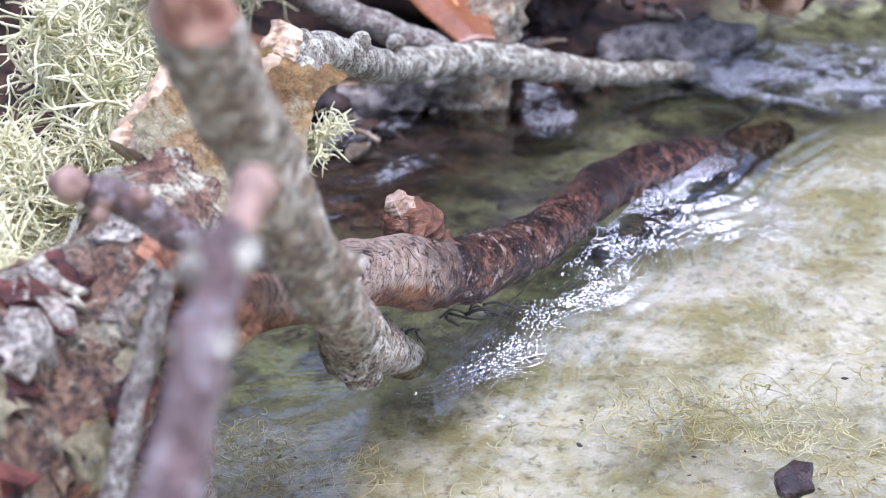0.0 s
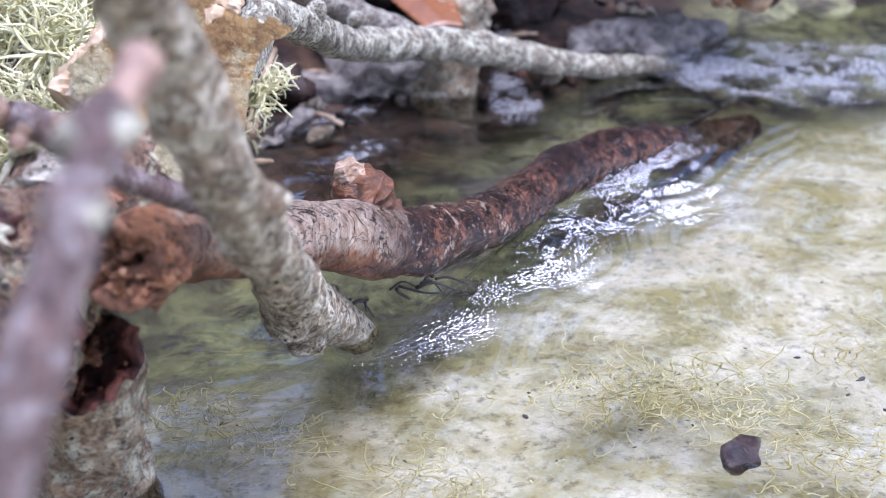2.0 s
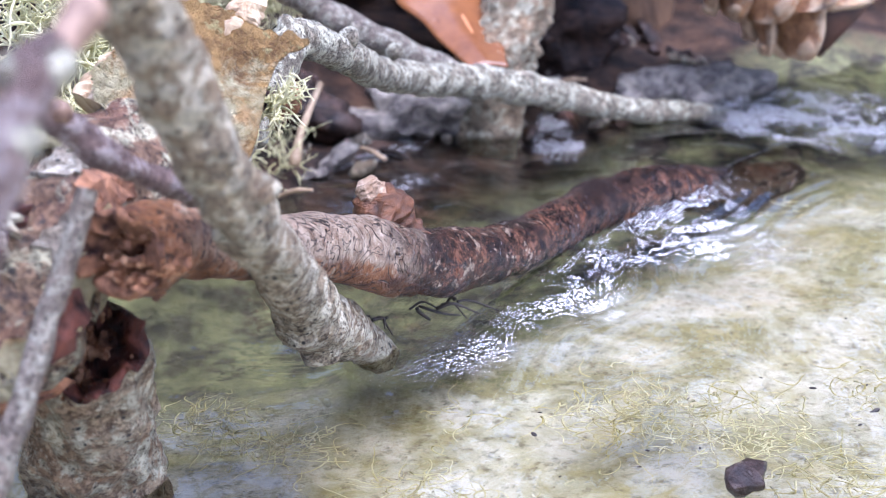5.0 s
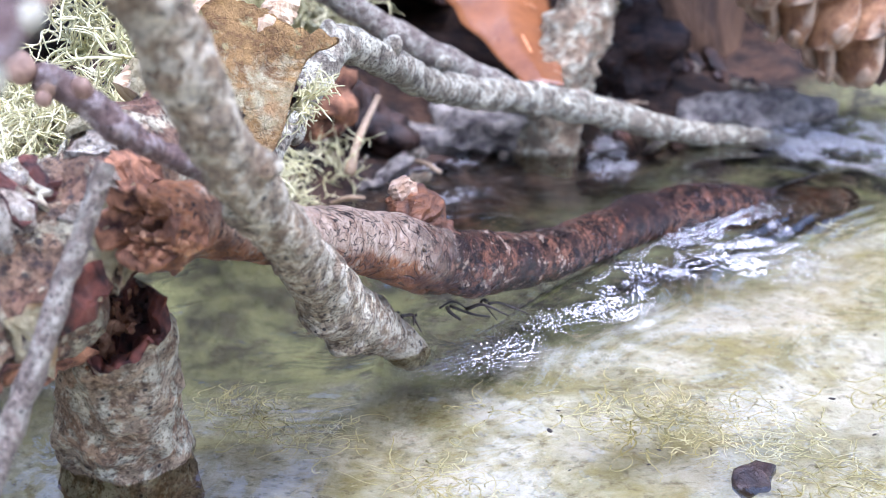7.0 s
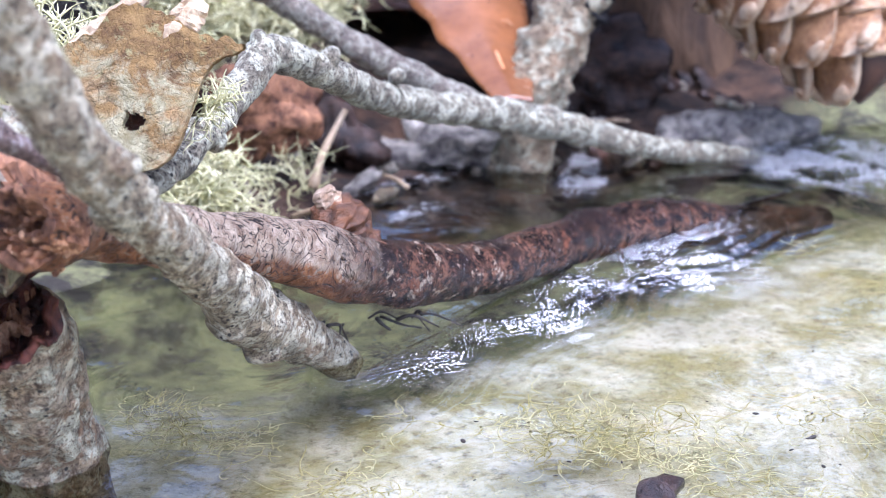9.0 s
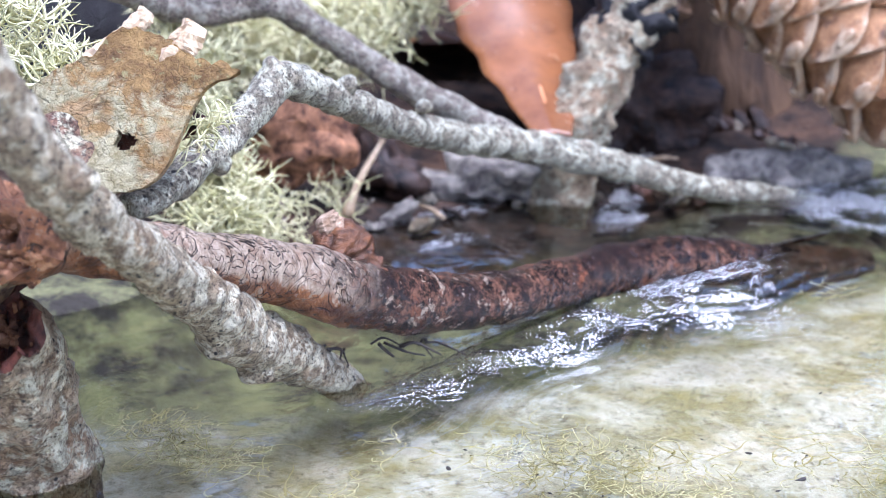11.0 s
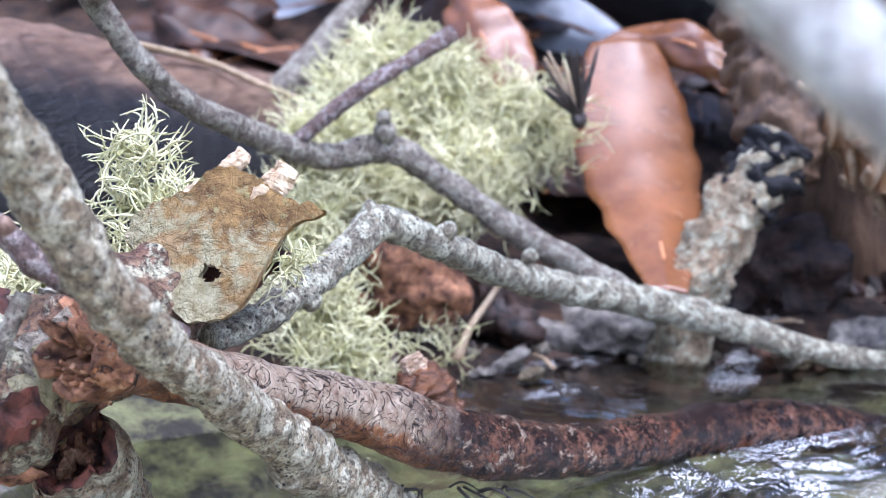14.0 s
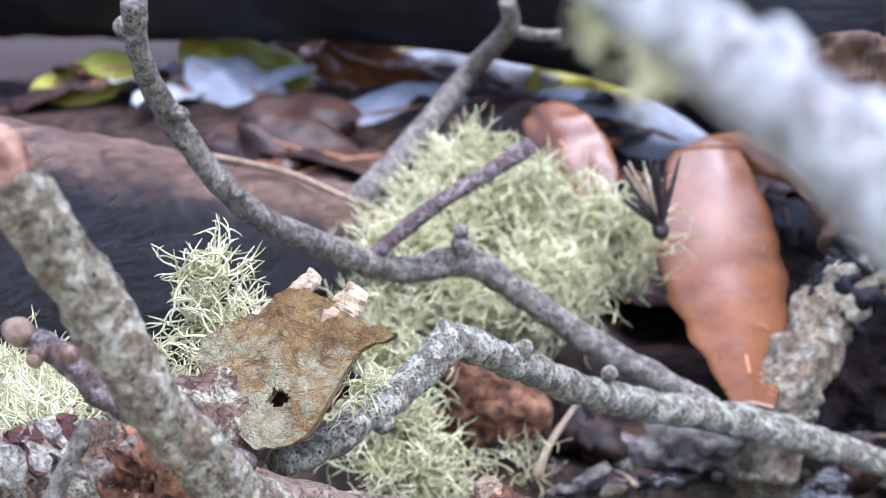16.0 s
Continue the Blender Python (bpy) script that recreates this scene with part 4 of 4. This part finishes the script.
# ---- pine cone ----
def pine_cone():
    tip, base = np.array((1.1, 1.58, 0.145)), np.array((0.64, 1.86, 0.56))
    ax = tip - base
    length = np.linalg.norm(ax)
    ax /= length
    t = thing("pine_cone", tuple(tip), "reddish brown pine cone with pale scale tips standing in the water", "pine cone")
    g = Geo()
    tube(g, [base, base + ax * length * 0.5, tip], [0.06, 0.1, 0.07], 16, 8, 0.1)
    part("core", g, DARK_LEAF, t)
    n0 = np.cross(ax, (0, 0, 1.0))
    n0 /= np.linalg.norm(n0)
    b0 = np.cross(ax, n0)
    total = 66
    rng = random.Random(3)
    for i in range(total):
        s = (i + 0.5) / total
        a = i * 2.39996
        rad = 0.14 * (math.sin(math.pi * (0.16 + 0.62 * s)) ** 0.6)
        d = n0 * math.cos(a) + b0 * math.sin(a)
        side = np.cross(ax, d)
        w = 0.078 * (0.8 + 0.35 * math.sin(math.pi * s)) * rng.uniform(0.92, 1.08)
        root = base + ax * (length * s * 0.96 - 0.07)
        long, flare, nu, ns = rng.uniform(0.1, 0.115), rng.uniform(0.02, 0.04), 8, 9
        top = []
        for p in range(nu + 1):
            u = p / nu
            for k in range(ns):
                x = 2 * k / (ns - 1) - 1
                wide = w * (0.5 + 0.5 * math.sin(math.pi * min(0.5, 0.62 * u + 0.05))) * (1 - 0.25 * max(0, u - 0.8) / 0.2)
                q = root + ax * long * (u - 0.28 * u * abs(x) ** 2.2) + side * wide * x
                q = q + d * (rad * 0.78 + flare * u**1.5 - 0.35 * wide * x * x + 0.012 * math.exp(-(((u - 0.8) / 0.16) ** 2) - (x / 0.5) ** 2))
                top.append(q + d * (0.004 * noise.noise(Vector(q * 40)) + 0.0015 * math.sin(x * 26)))
        m = len(top)
        f = [(p * ns + k, p * ns + k + 1, (p + 1) * ns + k + 1, (p + 1) * ns + k) for p in range(nu) for k in range(ns - 1)]
        f += [tuple(m + b for b in q[::-1]) for q in f]
        edge = list(range(ns)) + [p * ns + ns - 1 for p in range(1, nu + 1)] + [nu * ns + k for k in range(ns - 2, -1, -1)] + [p * ns for p in range(nu - 1, 0, -1)]
        f += [(b, m + b, m + c, c) for b, c in zip(edge, edge[1:] + edge[:1])]
        under = [q - d * 0.02 - ax * 0.004 for q in top]
        sc = part("scale", Geo().add([tuple(q) for q in top + under], f), CONE, t)
        me = sc.data
        me.attributes.new("worn", "FLOAT", "POINT").data.foreach_set("value", [p / nu for _ in range(2) for p in range(nu + 1) for k in range(ns)])
        tw = Matrix((Vector(side), Vector(ax), Vector(d))).transposed()
        tipg = Geo()
        blob(tipg, root + ax * long * 0.8 + d * (rad * 0.78 + flare * 0.72 + 0.011), (w * 0.3, 0.012, 0.007), 0.6, 50.0, 12, 8, turn=tw)
        part("umbo", tipg, CONE_TIP, sc, "pale worn umbo")


pine_cone()


# ---- beard lichen ----
def strands(geo, rng, root, way, length, r, curl, steps=9, sides=3):
    p, d = np.array(root, float), np.array(way, float)
    d /= np.linalg.norm(d)
    pts = [p]
    turn = np.array([rng.gauss(0, 1) for _ in range(3)])
    for _ in range(steps):
        turn = 0.75 * turn + 0.6 * np.array([rng.gauss(0, 1) for _ in range(3)])
        d = d + curl * turn
        d /= np.linalg.norm(d)
        p = p + d * length / steps
        pts.append(p)
    pts = np.array(pts)
    v, f = [], []
    tan = np.gradient(pts, axis=0)
    for i, q in enumerate(pts):
        w = r * (1 - 0.75 * i / steps)
        n = np.cross(tan[i], (0.31, 0.52, 0.8))
        n /= np.linalg.norm(n) + 1e-9
        b = np.cross(tan[i], n)
        b /= np.linalg.norm(b) + 1e-9
        for k in range(sides):
            a = 2 * math.pi * k / sides
            v.append(tuple(q + w * (n * math.cos(a) + b * math.sin(a))))
    for i in range(steps):
        for k in range(sides):
            f.append((i * sides + k, i * sides + (k + 1) % sides, (i + 1) * sides + (k + 1) % sides, (i + 1) * sides + k))
    geo.add(v, f)
    return pts


def lichen_clump(label, puffs, count, seed, length=0.12, r=0.0026, curl=0.22, mat=None, name="beard_lichen", category="lichen"):
    """puffs: centres and sizes; strands grow outward from them and branch."""
    rng = random.Random(seed)
    total = sum(p[1] ** 2 for p in puffs)
    low = min(puffs, key=lambda p: p[0][2] - p[1])
    t = thing(name, (low[0][0], low[0][1], low[0][2] - low[1]), label, category)
    for c, size, up in puffs:
        g = Geo()
        for _ in range(int(count * size**2 / total)):
            d = np.array([rng.gauss(0, 1) for _ in range(3)]) + np.array(up)
            d /= np.linalg.norm(d)
            root = np.array(c) + d * size * rng.uniform(0.1, 0.75)
            pts = strands(g, rng, root, d + np.array([rng.gauss(0, 0.5) for _ in range(3)]), length * rng.uniform(0.5, 1.2), r, curl)
            for _ in range(3):
                k = rng.randrange(2, 8)
                strands(g, rng, pts[k], pts[k] - pts[k - 1] + 0.012 * np.array([rng.gauss(0, 1) for _ in range(3)]), length * rng.uniform(0.2, 0.5), r * 0.7, curl, 5)
        part("tuft", g, mat or USNEA, t)


PILE = [((-0.2, 1.64, 0.4), 0.11, (0, -0.6, 0.5)), ((-0.06, 1.72, 0.42), 0.12, (0, -0.6, 0.5)), ((0.11, 1.74, 0.37), 0.11, (0.2, -0.6, 0.4)), ((-0.14, 1.5, 0.28), 0.11, (0, -0.8, 0.3)), ((0.02, 1.62, 0.29), 0.12, (0, -0.8, 0.2)), ((-0.17, 1.74, 0.48), 0.09, (0, -0.3, 0.8)), ((-0.16, 1.22, 0.27), 0.08, (0, -0.8, 0.0)), ((-0.12, 1.13, 0.17), 0.08, (0, -0.8, -0.2)), ((-0.08, 1.1, 0.09), 0.07, (0, -0.8, -0.3)), ((-0.2, 1.42, 0.36), 0.09, (0, -0.6, 0.4))]
lichen_clump("large pale green beard lichen heap of fine curly strands", PILE, 2500, 11, 0.12, 0.0032, 0.42)
lichen_clump("small pale green tuft of beard lichen behind the bark", [((-0.17, 0.6, 0.4), 0.05, (-0.2, 0, 1.4)), ((-0.16, 0.6, 0.47), 0.04, (-0.2, -0.2, 1.2)), ((-0.12, 0.58, 0.4), 0.05, (0, -0.3, 0.6))], 130, 5, 0.085, 0.0026, 0.36)
lichen_clump("pale green beard lichen on the rotten log", [((-0.3, 0.45, 0.3), 0.09, (0, -0.3, 1)), ((-0.22, 0.5, 0.33), 0.08, (0, -0.3, 1)), ((-0.4, 0.5, 0.3), 0.1, (0, -0.3, 1)), ((-0.15, 0.55, 0.3), 0.07, (0, -0.5, 1)), ((-0.23, 0.33, 0.33), 0.05, (0, -0.3, 1))], 1500, 6, 0.08, 0.0019, 0.36)
lichen_clump("tiny pale tufts of lichen on the overhanging branch", [((0.52, -0.445, 0.768), 0.006, (-1, 0, -0.5)), ((0.545, -0.46, 0.752), 0.007, (-1, 0, -0.8))], 44, 13, 0.02, 0.0009, 0.36)
lichen_clump("little tuft of lichen beside the bark plate", [((0.075, 0.46, 0.385), 0.02, (0.6, -0.5, 0))], 36, 7, 0.05, 0.0022, 0.34)
lichen_clump("thin lichen strands at the water's edge", [((0.06, 1.3, 0.03), 0.05, (0, -0.6, 0.3)), ((-0.02, 1.2, 0.05), 0.06, (0, -0.6, 0.2))], 70, 8, 0.09, 0.0018, 0.36)


# ---- strands and specks in the pool ----
def pool_strands():
    rng = random.Random(21)
    for label, places, n in (("pale yellow algae strands drifting near the surface", [(0.52, 0.48, 0.09), (0.58, 0.42, 0.09), (0.45, 0.5, 0.06)], 170), ("tangle of yellow strands beside the stump", [(0.05, 0.47, 0.06), (-0.02, 0.53, 0.05)], 80), ("pale strands in the shallow water", [(0.21, 0.36, 0.04), (0.25, 0.3, 0.06)], 44), ("loose yellow strands in open water", [(0.82, 0.5, 0.1), (0.66, 0.31, 0.08)], 90), ("few pale strands beside the swirl", [(0.28, 0.5, 0.05), (0.85, 1.1, 0.04)], 14)):
        g = Geo()
        for x, y, sz in places:
            for _ in range(2 * n // len(places)):
                a = rng.uniform(0, 6.283)
                strands(g, rng, (x + rng.gauss(0, sz * 0.6), y + rng.gauss(0, sz * 0.5), rng.uniform(-0.03, -0.002)), (math.cos(a), math.sin(a), 0.0), rng.uniform(0.02, 0.085), rng.uniform(0.0011, 0.0021), 0.5, 10)
        for k, q in enumerate(g.v):
            g.v[k] = (q[0], q[1], min(0.003, -0.012 + (q[2] + 0.012) * 0.25))
        single("algae_strands", g, ALGA, label, "algae", kind="stuff")


pool_strands()


def debris():
    rng = random.Random(4)
    spots = [(0.08, 0.465, 0.02), (0.546, 0.325, 0.03), (0.728, 0.438, 0.009), (0.5, 0.71, 0.012)]
    spots += [(rng.uniform(0.3, 1.2), rng.uniform(0.3, 1.1), rng.uniform(0.002, 0.0055)) for _ in range(70)]
    for x, y, s in spots:
        if 0.55 * (x - 0.13) + 0.55 < y + 0.12 < 1.35 * x + 0.6:
            continue
        g = Geo()
        blob(g, (x, y, 0.001 if s < 0.02 else -0.004), (s, s * 0.7, s * 0.45) if s >= 0.02 else (s * rng.uniform(0.6, 1.1), s * rng.uniform(0.15, 0.4), s * 0.2), 0.55 if s >= 0.02 else 0.9, 60.0 if s >= 0.02 else 160.0, 14, 10, seed=rng.random() * 9, turn=Matrix.Rotation(rng.uniform(0, 3), 3, "Z"))
        single("debris_fleck", g, NEEDLE if s < 0.02 else DARK_WOOD, "dark fleck of plant debris floating on the water", "debris", "flecks on the pool")


debris()


def litter():
    rng = random.Random(8)
    kinds = [(DARK_LEAF, "dark wet decaying leaf in the litter"), (LEAF, "brown fallen leaf in the litter"), (DARK_LEAF, "dark wet decaying leaf in the litter"), (SHEEN_LEAF, "wet leaf with the sky's sheen painted as its pale colour"), (YELLOW_LEAF, "yellow fallen leaf in the litter")]
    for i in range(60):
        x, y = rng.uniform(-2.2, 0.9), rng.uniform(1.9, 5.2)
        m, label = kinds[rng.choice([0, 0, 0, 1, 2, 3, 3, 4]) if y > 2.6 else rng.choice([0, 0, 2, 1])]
        z = ground_height(x, y) + 0.03
        a = rng.uniform(0, 6.28)
        d = np.array((math.cos(a), math.sin(a), rng.uniform(-0.15, 0.35)))
        c = np.array((x, y, z))
        L = rng.uniform(0.12, 0.24)
        leaf("fallen_leaf", [c - d * L, c - d * L * 0.3 + (0, 0, 0.03), c + d * L * 0.4 + (0, 0, 0.03), c + d * L], [0.02, L * 0.42, L * 0.4, 0.02], (-d[1], d[0], rng.uniform(-0.2, 0.4)), m, label, 0.3, 0.03, i * 0.37, "leaf litter")


litter()


def bank_chips():
    """Wet chips of wood, bark and leaf lying along the water's edge."""
    rng = random.Random(41)
    kinds = ((DARK_WOOD, "black wet chip of wood at the water's edge"), (DARK_LEAF, "dark shard of wet leaf at the water's edge"), (CRUST, "grey crusted bark chip at the water's edge"), (STUMP_BARK, "tan bark chip at the water's edge"), (DARK_WOOD, "black wet chip of wood at the water's edge"), (STONE, "grey wet speckled chip at the water's edge"))
    for k in range(64):
        x = rng.uniform(-0.1, 0.95)
        y = shore(x) + rng.uniform(-0.16, 0.3)
        mat, label = kinds[k % 6]
        s = rng.uniform(0.014, 0.04)
        g = Geo()
        turn = Euler((rng.uniform(-0.7, 0.7), rng.uniform(-0.7, 0.7), rng.uniform(0, 6.28))).to_matrix()
        blob(g, (x, y, max(ground_height(x, y), -0.02) + s * 0.3), (s, s * rng.uniform(0.4, 0.7), s * rng.uniform(0.18, 0.4)), 1.0, 38.0, 16, 12, rng.uniform(0, 9), turn)
        g.v = [tuple(np.array(q) + 0.009 * np.array(noise.noise_vector(Vector(q) * 70))) for q in g.v]
        single("wood_chip", g, mat, label, "debris", "chips along the bank")
    for _ in range(16):
        x = rng.uniform(-0.05, 0.7)
        y = shore(x) + rng.uniform(-0.12, 0.2)
        a, long = rng.uniform(0, 6.28), rng.uniform(0.04, 0.1)
        p = np.array((x, y, max(ground_height(x, y), 0.0) + 0.012))
        d = np.array((math.cos(a), math.sin(a), rng.uniform(0, 0.6))) * long
        g = Geo()
        tube(g, [p, p + d * 0.5 + (0, 0, 0.004), p + d], [0.004, 0.0045, 0.003], 7, 5, 0.3, 60.0)
        single("twig_bit", g, rng.choice((STRAW, BROWN_TWIG, NEEDLE)), "thin broken twig bit at the water's edge", "twig", "twig bits along the bank")


bank_chips()


def far_leaves():
    for c, L, w, m, a, label in (((-1.465, 3.0, 0.5), 0.24, 0.13, SHEEN_LEAF, 0.3, "wet leaf with the sky's sheen painted as its pale colour"), ((-1.25, 3.0, 0.6), 0.2, 0.1, SHEEN_LEAF, -0.5, "wet leaf with the sky's sheen painted as its pale colour"), ((-1.328, 3.2, 0.67), 0.26, 0.11, YELLOW_LEAF, -0.3, "yellow fallen leaf in the litter"), ((-1.75, 3.0, 0.63), 0.2, 0.1, YELLOW_LEAF, 0.2, "yellow fallen leaf in the litter"), ((-0.95, 2.6, 0.5), 0.22, 0.15, DARK_LEAF, 0.2, "dark brown curled leaf in the litter"), ((-0.85, 2.5, 0.45), 0.2, 0.12, DARK_LEAF, -0.4, "dark brown curled leaf in the litter"), ((-0.73, 2.9, 0.53), 0.25, 0.12, SHEEN_LEAF, 0.1, "wet leaf with the sky's sheen painted as its pale colour"), ((-0.9, 3.2, 0.66), 0.2, 0.1, LEAF, -0.3, "red-brown leaf in the litter"), ((-0.62, 3.3, 0.66), 0.3, 0.1, SHEEN_LEAF, -0.1, "wet leaf with the sky's sheen painted as its pale colour"), ((-0.3, 3.3, 0.63), 0.22, 0.09, YELLOW_LEAF, -0.2, "yellow fallen leaf in the litter"), ((-0.78, 3.4, 0.71), 0.2, 0.08, YELLOW_LEAF, 0.1, "yellow fallen leaf in the litter"), ((-0.08, 3.0, 0.5), 0.3, 0.14, SHEEN_LEAF, -0.3, "wet leaf with the sky's sheen painted as its pale colour"), ((-1.1, 3.4, 0.71), 0.16, 0.07, LEAF, 0.2, "red-brown leaf in the litter"), ((-0.45, 2.75, 0.5), 0.22, 0.1, DARK_LEAF, 0.4, "dark brown curled leaf in the litter")):
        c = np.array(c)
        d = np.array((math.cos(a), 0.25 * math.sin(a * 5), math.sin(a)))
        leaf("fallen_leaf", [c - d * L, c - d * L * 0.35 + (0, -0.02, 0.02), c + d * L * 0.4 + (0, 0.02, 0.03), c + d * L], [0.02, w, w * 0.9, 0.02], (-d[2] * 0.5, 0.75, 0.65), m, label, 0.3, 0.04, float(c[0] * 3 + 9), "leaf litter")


far_leaves()


def bank_bits():
    for at, size, mat, label in (((-0.01, 1.32, 0.15), (0.11, 0.05, 0.07), ROT_WOOD, "reddish chunk of rotten bark in the lichen"), ((0.28, 1.52, 0.03), (0.13, 0.05, 0.05), STONE, "wet lump of lichen-crusted bark at the water's edge"), ((0.12, 1.5, 0.05), (0.09, 0.05, 0.06), DARK_WOOD, "black wet wood lump in the litter"), ((0.85, 1.72, 0.0), (0.13, 0.07, 0.04), STONE, "grey stone half under water"), ((0.55, 1.85, 0.1), (0.14, 0.08, 0.12), DARK_WOOD, "dark wet lump under the cone")):
        g = Geo()
        blob(g, at, size, 0.95, 17.0, 36, 24)
        g.v = [tuple(np.array(q) + 0.012 * np.array(noise.noise_vector(Vector(q) * 45))) for q in g.v]
        single("bark_chunk", g, mat, label, "debris")
    g = Geo()
    tube(g, [(0.085, 1.27, 0.04), (0.1, 1.3, 0.09), (0.135, 1.36, 0.15)], [0.009, 0.007, 0.005], 10, 6, 0.2, 30.0)
    single("straw_stalk", g, STRAW, "short tan broken stalk at the water's edge", "stalk")
    g = Geo()
    tube(g, [(-0.56, 1.35, 0.56), (-0.5, 1.62, 0.5), (-0.42, 1.7, 0.45), (-0.36, 1.75, 0.42)], [0.006, 0.007, 0.006, 0.005], 8, 8, 0.1)
    single("dry_grass_stem", g, STRAW, "long tan dry stem lying on the log", "stem")
    rng = random.Random(2)
    for k in range(11):
        g = Geo()
        u = k / 10
        a = np.array((0.16 + 0.13 * u + rng.uniform(-0.012, 0.012), 0.6 + 0.1 * u + rng.uniform(-0.01, 0.01), 0.075 - 0.03 * u))
        d = np.array((rng.uniform(-0.02, 0.06), rng.uniform(-0.01, 0.03), rng.uniform(-0.035, -0.008)))
        bend = np.array((rng.gauss(0, 0.006), rng.gauss(0, 0.006), rng.gauss(0, 0.005)))
        r = rng.uniform(0.0015, 0.0035)
        tube(g, [a, a + d * 0.4 + bend, a + d], [r, r * 0.8, r * 0.4], 6, 5, 0.3, 60.0)
        single("root_thread", g, NEEDLE, "dark thin rootlet under the wet branch", "rootlet", "rootlets")
    t = thing("needle_tuft", (0.232, 1.61, 0.38), "black and tan tuft of pine needles in the lichen", "needles")
    for k in range(26):
        g = Geo()
        d = np.array((rng.uniform(-0.07, 0.03), rng.uniform(-0.03, 0.03), rng.uniform(0.04, 0.13)))
        a = np.array((0.232, 1.61, 0.42))
        tube(g, [a, a + d * 0.6, a + d], [0.006, 0.005, 0.002], 5, 4, 0.0)
        part("needle", g, NEEDLE if k % 4 else STRAW, t)
    g = Geo()
    blob(g, (0.232, 1.61, 0.415), (0.014, 0.014, 0.018), 0.7, 60.0)
    part("sheath", g, NEEDLE, t)


bank_bits()


# ---- bare woods beyond the bank, mirrored in the pool ----
def woods():
    rng = random.Random(17)
    for k in range(15):
        x, y = -14 + 2.6 * k + rng.uniform(-1.0, 1.0), rng.uniform(17, 34)
        t = thing("bare_tree", (x, y, -0.3), "tall bare grey tree in the woods beyond the bank", "tree", "bare woods")
        tall, r = rng.uniform(45, 60), rng.uniform(0.35, 0.7)
        lean = np.array((rng.uniform(-3, 3), rng.uniform(-2, 2), tall))
        foot = np.array((x, y, -0.3))
        g = Geo()
        tube(g, [foot, foot + lean * 0.3 + (rng.uniform(-0.5, 0.5), 0, 0), foot + lean * 0.65, foot + lean], [r * 1.2, r, r * 0.7, r * 0.2], 12, 8, 0.12, 1.2)
        part("trunk", g, DARK_WOOD, t)
        for _ in range(9):
            u = rng.uniform(0.12, 0.9)
            a, out = rng.uniform(0, 6.28), rng.uniform(4, 9)
            p = foot + lean * u
            q = p + np.array((math.cos(a) * out, math.sin(a) * out, rng.uniform(2, 6)))
            g = Geo()
            tube(g, [p, (p + q) / 2 + (0, 0, rng.uniform(-1, 0.6)), q], [r * 0.35, r * 0.22, r * 0.06], 7, 6, 0.15, 1.5)
            part("limb", g, DARK_WOOD, t)


woods()
